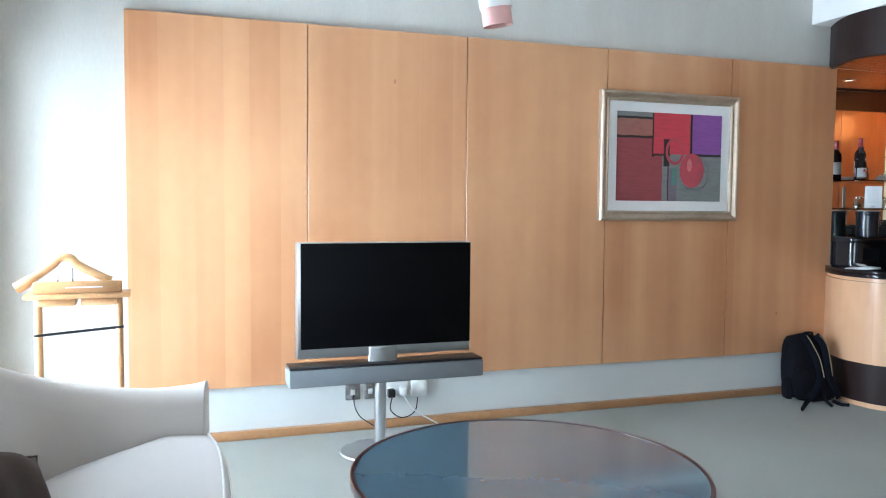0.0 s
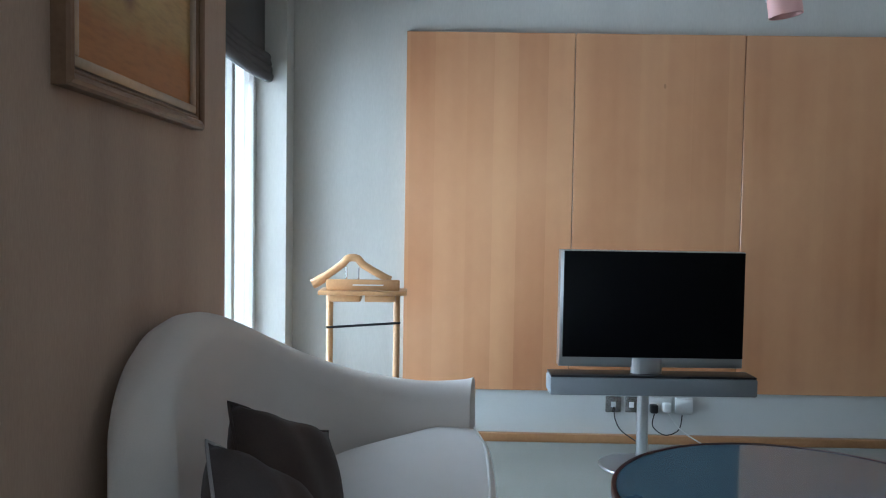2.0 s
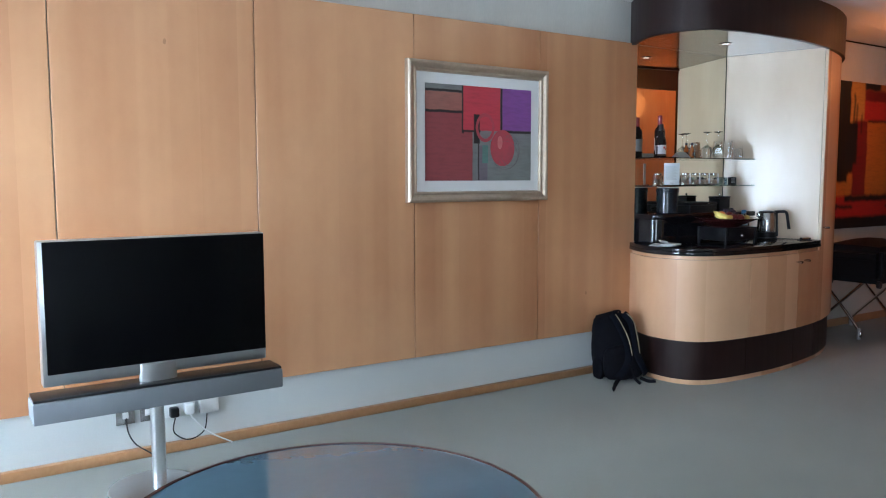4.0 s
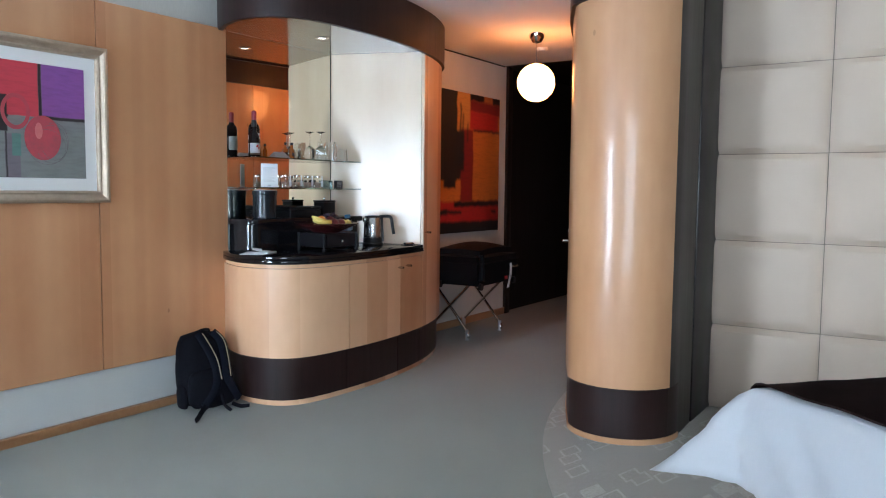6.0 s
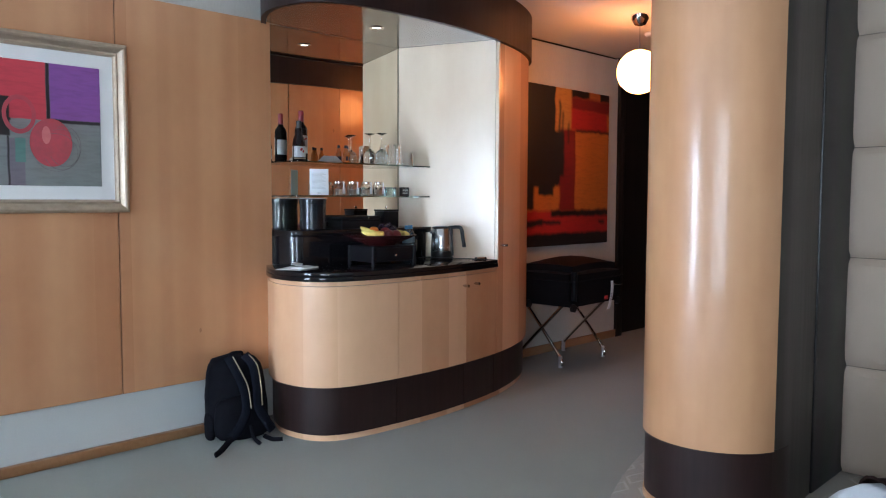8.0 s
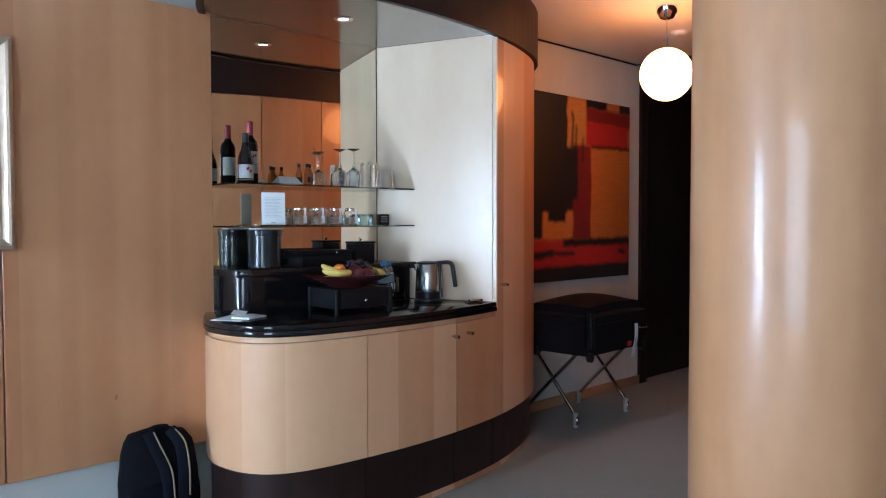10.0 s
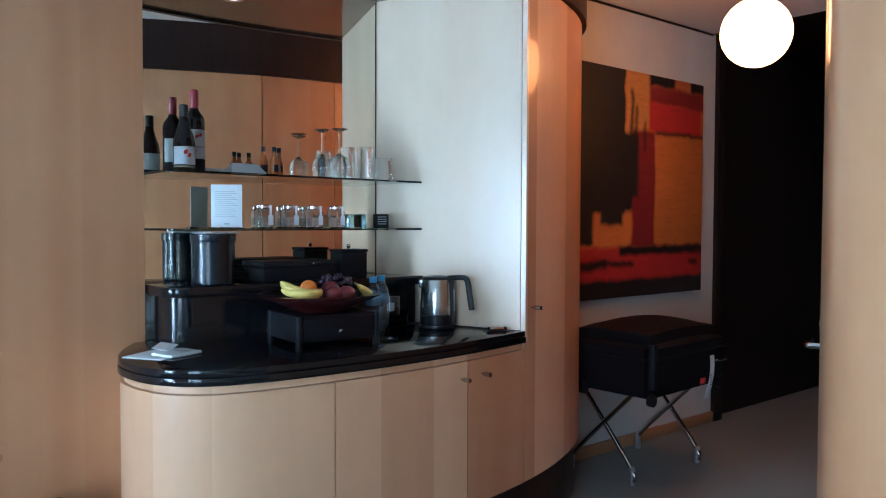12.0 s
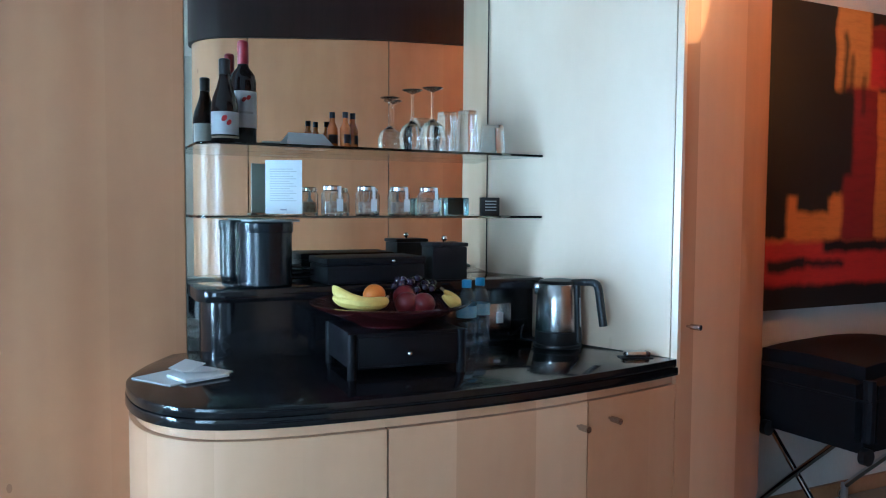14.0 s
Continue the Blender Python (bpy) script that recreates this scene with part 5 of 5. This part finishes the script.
g = None
for x, y in ((6.205, 4.635), (6.245, 4.565)):
    if g is None:
        g = on("wine_glass", "clear stemmed wine glass standing upside down", "wine glass", x, y, S1, 0, "wine glasses on the upper shelf")
        part("bowl", lathe([(0.033, 0.0), (0.0345, 0.0), (0.041, 0.035), (0.042, 0.055), (0.034, 0.082), (0.012, 0.098), (0.006, 0.104), (0, 0.104), (0, 0.100), (0.011, 0.094), (0.032, 0.080), (0.0405, 0.055), (0.0395, 0.035), (0.033, 0.0)], 36), DRINK_GLASS, g)
        part("stem", lathe([(0, 0.1045), (0.0058, 0.1045), (0.0042, 0.12), (0.0036, 0.17), (0.005, 0.188), (0, 0.188)], 18), DRINK_GLASS, g)
        part("foot", lathe([(0, 0.1885), (0.008, 0.190), (0.034, 0.200), (0.034, 0.2015), (0.008, 0.199), (0, 0.1995)], 36), DRINK_GLASS, g)
    else:
        copy_thing(g, pose(x, y, S1))


def tumbler(x, y, r, h, label):
    t = on("tumbler", label, "glass", x, y, S1, 0, "tumblers on the upper shelf")
    part("wall", lathe([(r, 0), (r * 1.02, 0.001), (r * 0.90, h - 0.006), (r * 0.86, h), (0, h), (0, h - 0.012), (r * 0.82, h - 0.012), (r * 0.97, 0.0)], 36), DRINK_GLASS, t)
    return t


tumbler(6.328, 4.632, 0.035, 0.136, "tall clear highball glass standing upside down")
tumbler(6.370, 4.565, 0.035, 0.136, "tall clear highball glass standing upside down")
tumbler(6.452, 4.545, 0.042, 0.092, "short wide clear tumbler standing upside down")

menu = on("menu_card", "white printed price list standing in a clear holder", "menu card", 5.774, 4.60, S2, -34)
part("holder", box(-0.062, 0.062, -0.012, 0.03, 0, 0.004, 0.001), GLASS, menu)
part("sheet", box(-0.057, 0.057, 0.001, 0.004, 0.004, 0.163, 0.0008), PAPER, menu)
for k in range(14):
    part("printed_line", box(-0.042, 0.03 + 0.012 * math.sin(k * 2.1), 0.0, 0.0006, 0.135 - 0.0072 * k, 0.1375 - 0.0072 * k), PRINT_PALE, menu)
part("printed_mark", box(-0.01, 0.01, 0.0, 0.0006, 0.014, 0.018), INK, menu)

j = None
for x in (5.925, 6.035, 6.145, 6.248):
    if j is None:
        j = on("snack_jar", "small clear snack jar with silver lid and paper tag", "jar", x, 4.60, S2, 0, "snack jars on the lower shelf")
        part("glass", squared(lathe([(0, 0), (0.028, 0), (0.031, 0.003), (0.031, 0.066), (0.026, 0.074), (0.0235, 0.074), (0.0285, 0.065), (0.0285, 0.005), (0, 0.004)], 32)), DRINK_GLASS, j)
        part("contents", box(-0.021, 0.021, -0.021, 0.021, 0.0055, 0.042, 0.006, 2), CANDY, j)
        part("lid", lathe([(0, 0.0745), (0.027, 0.0745), (0.029, 0.077), (0.029, 0.087), (0.026, 0.09), (0, 0.09)], 28), CHROME, j, "silver lid")
        part("tag", box(0.004, 0.024, -0.0325, -0.0312, 0.012, 0.05), PAPER, j)
        part("seal", box(0.009, 0.018, -0.0325, -0.0312, 0.0505, 0.088), PAPER, j)
    else:
        copy_thing(j, pose(x, 4.60, S2))
gb = on("glass_dish", "low square blue-tinted glass dish", "dish", 6.345, 4.61, S2)
part("dish", box(-0.04, 0.04, -0.035, 0.035, 0, 0.058, 0.004), glass("pale_blue_glass", (0.55, 0.78, 0.88)), gb)
sb2 = on("notice_card", "small black notice card with pale print", "card", 6.475, 4.60, S2, -12)
part("block", box(-0.032, 0.032, -0.012, 0.012, 0, 0.06, 0.002), BLACK_PLASTIC, sb2)
for k in range(4):
    part("printed_line", box(-0.02, 0.02, -0.0128, -0.0122, 0.016 + 0.010 * k, 0.019 + 0.010 * k), PRINT_PALE, sb2)

# canisters and boxes on the ledge
for x, y, r, h in ((5.715, 4.585, 0.078, 0.185),):
    c = on("canister", "round blue-black enamel canister with flat lid", "canister", x, y, LG)
    part("body", lathe([(0, 0), (r - 0.004, 0), (r, 0.004), (r, h - 0.03), (0, h - 0.03)], 40), BLACK_TIN, c)
    part("lid", lathe([(0, h - 0.03), (r + 0.003, h - 0.03), (r + 0.004, h - 0.026), (r + 0.004, h - 0.003), (r, h), (0, h)], 40), BLACK_TIN, c)
lf = on("leaflet", "thin white leaflet lying on a canister", "leaflet", 5.74, 4.60, LG + 0.186, 10)
part("sheet", box(-0.08, 0.07, -0.04, 0.04, 0, 0.006, 0.001), PAPER, lf)
fb = on("storage_box", "flat black leatherette box with lid", "box", 6.04, 4.605, LG, 2, "black boxes on the ledge")
part("body", box(-0.16, 0.16, -0.085, 0.085, 0, 0.055, 0.005), BLACK_LEATHER, fb)
part("lid", box(-0.163, 0.163, -0.088, 0.088, 0.056, 0.078, 0.005), BLACK_LEATHER, fb)
part("knob", sphere(0.006, (0.05, -0.092, 0.066), u=12, v=8), CHROME, fb)
for x, y in ((6.294, 4.575),):
    kb = on("tea_box", "square black lidded box with silver ball knob", "box", x, y, LG, -3, "black boxes on the ledge")
    part("body", box(-0.06, 0.06, -0.05, 0.05, 0, 0.105, 0.004), BLACK_LEATHER, kb)
    lid = part("lid", box(-0.063, 0.063, -0.053, 0.053, 0.106, 0.118, 0.003), BLACK_LEATHER, kb)
    part("knob", lathe([(0, 0.1185), (0.006, 0.1185), (0.004, 0.122), (0.0085, 0.127), (0.0095, 0.132), (0.007, 0.138), (0, 0.140)], 20), CHROME, lid, "silver ball knob")

# drawer box, fruit bowl, bottles, kettle
db = on("drawer_box", "low black drawer box on corner legs", "box", 5.995, 4.25, WT, -4)
part("body", box(-0.155, 0.155, -0.095, 0.15, 0.025, 0.118, 0.004), BLACK_LEATHER, db)
part("drawer_front", box(-0.135, 0.135, -0.101, -0.096, 0.032, 0.108, 0.002), BLACK_LEATHER, db)
part("knob", sphere(0.008, (0.0, -0.108, 0.062), u=16, v=10), CHROME, db, "silver knob")
for x in (-0.15, 0.15):
    for y in (-0.092, 0.147):
        part("leg", tube([(x, y, 0), (x, y, 0.117)], 0.012, 12), BLACK_LEATHER, db)
bowl = on("fruit_bowl", "wide shallow dark red lacquer bowl", "bowl", 5.99, 4.285, WT + 0.119)
part("dish", lathe([(0, 0.0), (0.09, 0.0), (0.095, 0.006), (0.15, 0.028), (0.215, 0.055), (0.222, 0.062), (0.215, 0.0635), (0.145, 0.036), (0.09, 0.014), (0, 0.010)], 56), BOWL_RED, bowl)


def banana(m):
    ob = thing("banana", "ripe yellow banana lying in the bowl", "banana", group="fruit in the bowl")
    ob.matrix_basis = m
    pts = [(0.085 * math.cos(radians(a)), 0.085 * math.sin(radians(a)), 0) for a in range(200, 341, 10)]
    n = len(pts) - 1
    part("skin", tube(pts, [0.006 + 0.014 * (1 - abs(2 * i / n - 1) ** 4) for i in range(n + 1)], 10), BANANA, ob)
    part("stalk", tube([pts[-1], (pts[-1][0] + 0.006, pts[-1][1] + 0.018, 0)], 0.005, 8), ZIP, ob)


zb = WT + 0.119
banana(pose(5.895, 4.262, zb + 0.104, 24, 14, -16) @ Matrix.Scale(0.88, 4))
banana(pose(5.89, 4.262, zb + 0.084, 10, 4, -8) @ Matrix.Scale(0.88, 4))
banana(pose(6.125, 4.27, zb + 0.094, 38, 0, 62) @ Matrix.Scale(0.8, 4))
fr = on("orange", "bright orange citrus fruit in the bowl", "orange", 5.945, 4.29, zb + 0.050)
part("peel", sphere(0.031, (0, 0, 0.031), sz=0.95), ORANGE, fr)
part("stem_scar", lathe([(0, 0.0595), (0.004, 0.0595), (0.003, 0.062), (0, 0.062)], 8), WENGE, fr)
for x, y, z in ((6.02, 4.24, 0.032), (6.035, 4.29, 0.045), (6.06, 4.22, 0.03)):
    fr = on("plum", "dark red plum in the bowl", "plum", x, y, zb + z, 0, "plums in the bowl")
    part("skin", sphere(0.033, (0, 0, 0.028), sz=0.95), APPLE, fr)
gr = on("grape_bunch", "bunch of black grapes in the bowl", "grapes", 6.075, 4.32, zb + 0.068)
part("stalk", tube(spline([(-0.03, 0, 0.03), (0.0, 0, 0.055), (0.03, 0.01, 0.05)], 4), 0.002, 6), ZIP, gr)
for i in range(22):
    a, r = i * 2.4, 0.012 + 0.0098 * math.sqrt(i)
    part("grape", sphere(0.012, (r * math.cos(a) * 1.1, r * math.sin(a) * 0.8, 0.056 - 0.5 * r + 0.010 * math.sin(i * 3.7)), u=12, v=8), GRAPE, gr)

w = None
for x, y in ((6.247, 4.325), (6.314, 4.366)):
    if w is None:
        w = on("water_bottle", "clear plastic water bottle with blue cap", "water bottle", x, y, WT, 0, "water bottles on the bar")
        part("bottle", lathe([(0, 0), (0.026, 0), (0.030, 0.006), (0.030, 0.05), (0.0285, 0.055), (0.030, 0.06), (0.030, 0.10), (0.0275, 0.108), (0.030, 0.115), (0.030, 0.155), (0.024, 0.182), (0.013, 0.20), (0.0125, 0.21), (0.0115, 0.21), (0.012, 0.20), (0.023, 0.1815), (0.0292, 0.155), (0.0292, 0.115), (0.0268, 0.108), (0.0292, 0.10), (0.0292, 0.06), (0.0278, 0.055), (0.0292, 0.05), (0.0292, 0.007), (0.025, 0.001), (0, 0.001)], 28), WATER_PET, w)
        part("cap", lathe([(0.0128, 0.205), (0.0145, 0.205), (0.0145, 0.226), (0.012, 0.228), (0, 0.228)], 20), BLUE_CAP, w, "blue screw cap")
        part("label", arc_patch(0.0306, 0.118, 0.152, -180, 170, 24), BLUE_LABEL, w, "pale blue wrap label")
    else:
        copy_thing(w, pose(x, y, WT, 0, 0, 40))
kt = on("kettle", "brushed steel electric kettle with black lid and handle", "kettle", 6.597, 4.365, WT, -35)
part("body", lathe([(0, 0.052), (0.070, 0.052), (0.071, 0.056), (0.0685, 0.13), (0.064, 0.197), (0.062, 0.200), (0, 0.200)], 56), STEEL, kt)
part("lower_band", lathe([(0, 0.012), (0.071, 0.012), (0.0725, 0.018), (0.072, 0.050), (0.070, 0.0515), (0, 0.0515)], 56), BLACK_PLASTIC, kt)
part("base", lathe([(0, 0), (0.076, 0), (0.078, 0.003), (0.077, 0.010), (0.072, 0.0115), (0, 0.0115)], 56), BLACK_PLASTIC, kt)
part("lid", lathe([(0.0, 0.2005), (0.062, 0.2005), (0.064, 0.205), (0.058, 0.211), (0.03, 0.2155), (0, 0.2165)], 48), BLACK_PLASTIC, kt)


def handle_bar(ctrl, wide, deep):
    """A moulded bar of rounded oblong section in the kettle's upright handle plane."""
    pts = spline(ctrl, 7)
    side = Vector((0.48, 0.877, 0.0))
    bm = bmesh.new()
    rows = []
    for i, p in enumerate(pts):
        d = (pts[min(i + 1, len(pts) - 1)] - pts[max(i - 1, 0)]).normalized()
        n = d.cross(side).normalized()
        rows.append([bm.verts.new(p + side * wide * math.copysign(abs(math.cos(q)) ** 0.6, math.cos(q)) + n * deep * math.copysign(abs(math.sin(q)) ** 0.6, math.sin(q))) for q in (k * math.pi / 6 + 0.01 for k in range(12))])
    for ra, rb in zip(rows, rows[1:]):
        for k in range(12):
            bm.faces.new((ra[k], ra[(k + 1) % 12], rb[(k + 1) % 12], rb[k]))
    bm.faces.new(rows[0])
    bm.faces.new(rows[-1])
    return bm


part("handle", handle_bar([(0.045, -0.025, 0.206), (0.085, -0.047, 0.210), (0.112, -0.061, 0.208), (0.123, -0.067, 0.19), (0.130, -0.071, 0.14), (0.139, -0.076, 0.078)], 0.012, 0.011), BLACK_PLASTIC, kt, sharp=50)
part("handle_strip", handle_bar([(0.059, -0.032, 0.200), (0.062, -0.034, 0.12), (0.066, -0.036, 0.02)], 0.011, 0.008), BLACK_PLASTIC, kt, sharp=50)
part("water_gauge", handle_bar([(0.066, -0.036, 0.16), (0.068, -0.037, 0.11), (0.069, -0.038, 0.07)], 0.004, 0.003), PLASTIC_WHITE, kt, sharp=50)
part("spout", prism([(-0.074, 0.02), (-0.076, 0.004), (-0.074, -0.012), (-0.060, -0.018), (-0.060, 0.028)], 0.165, 0.198, 0.003), STEEL, kt)
part("cord", tube(spline([(-0.07, 0.03, 0.008), (-0.12, 0.07, 0.012), (-0.11, 0.13, 0.07), (-0.1, 0.13, 0.09)], 6), 0.003, 8), BLACK_PLASTIC, kt)
pp = on("paper_stack", "loose white notes and leaflets on the worktop", "papers", 5.46, 4.40, WT)
part("sheet", box(-0.10, 0.10, -0.075, 0.075, 0.0, 0.003, m=pose(0, 0, 0, 0, 0, 32)), PAPER, pp)
part("leaflet", box(-0.06, 0.06, -0.05, 0.05, 0.0035, 0.012, 0.001, m=pose(0.03, -0.05, 0, 0, 0, 20)), PAPER, pp)
bm = box(-0.04, 0.04, -0.03, 0.03, 0.0, 0.0012, m=pose(0.01, 0.0, 0.024, 8, -6, 50))
part("folded_note", bm, PAPER, pp)
part("folded_note", box(-0.045, 0.045, -0.03, 0.03, 0.0, 0.0012, m=pose(0.03, -0.03, 0.016, -3, 3, 10)), PAPER, pp)
rm = on("trinket_tray", "small silver and dark red gadget on the worktop", "gadget", 6.70, 4.115, WT, -20)
part("body", box(-0.032, 0.032, -0.018, 0.018, 0.002, 0.02, 0.006), CHROME, rm)
part("tip", box(0.033, 0.045, -0.014, 0.014, 0.003, 0.018, 0.004), BOWL_RED, rm)
part("mat", box(-0.045, 0.05, -0.022, 0.022, 0.0, 0.002), BLACK_PLASTIC, rm)
cb = on("coiled_cable", "small coil of thin black cable lying on the ledge", "cable", 5.84, 4.665, LG)
part("coil", tube(spline([(0.045 * math.cos(k * 0.9) + 0.006 * math.sin(k * 2.1), 0.026 * math.sin(k * 0.9), 0.006 + 0.0022 * k) for k in range(20)], 4), 0.0035, 6), BLACK_PLASTIC, cb)
part("plug", box(-0.014, 0.014, -0.010, 0.010, 0.0, 0.030, 0.004, m=pose(0.055, -0.012, 0, 0, 0, 25)), BLACK_PLASTIC, cb)
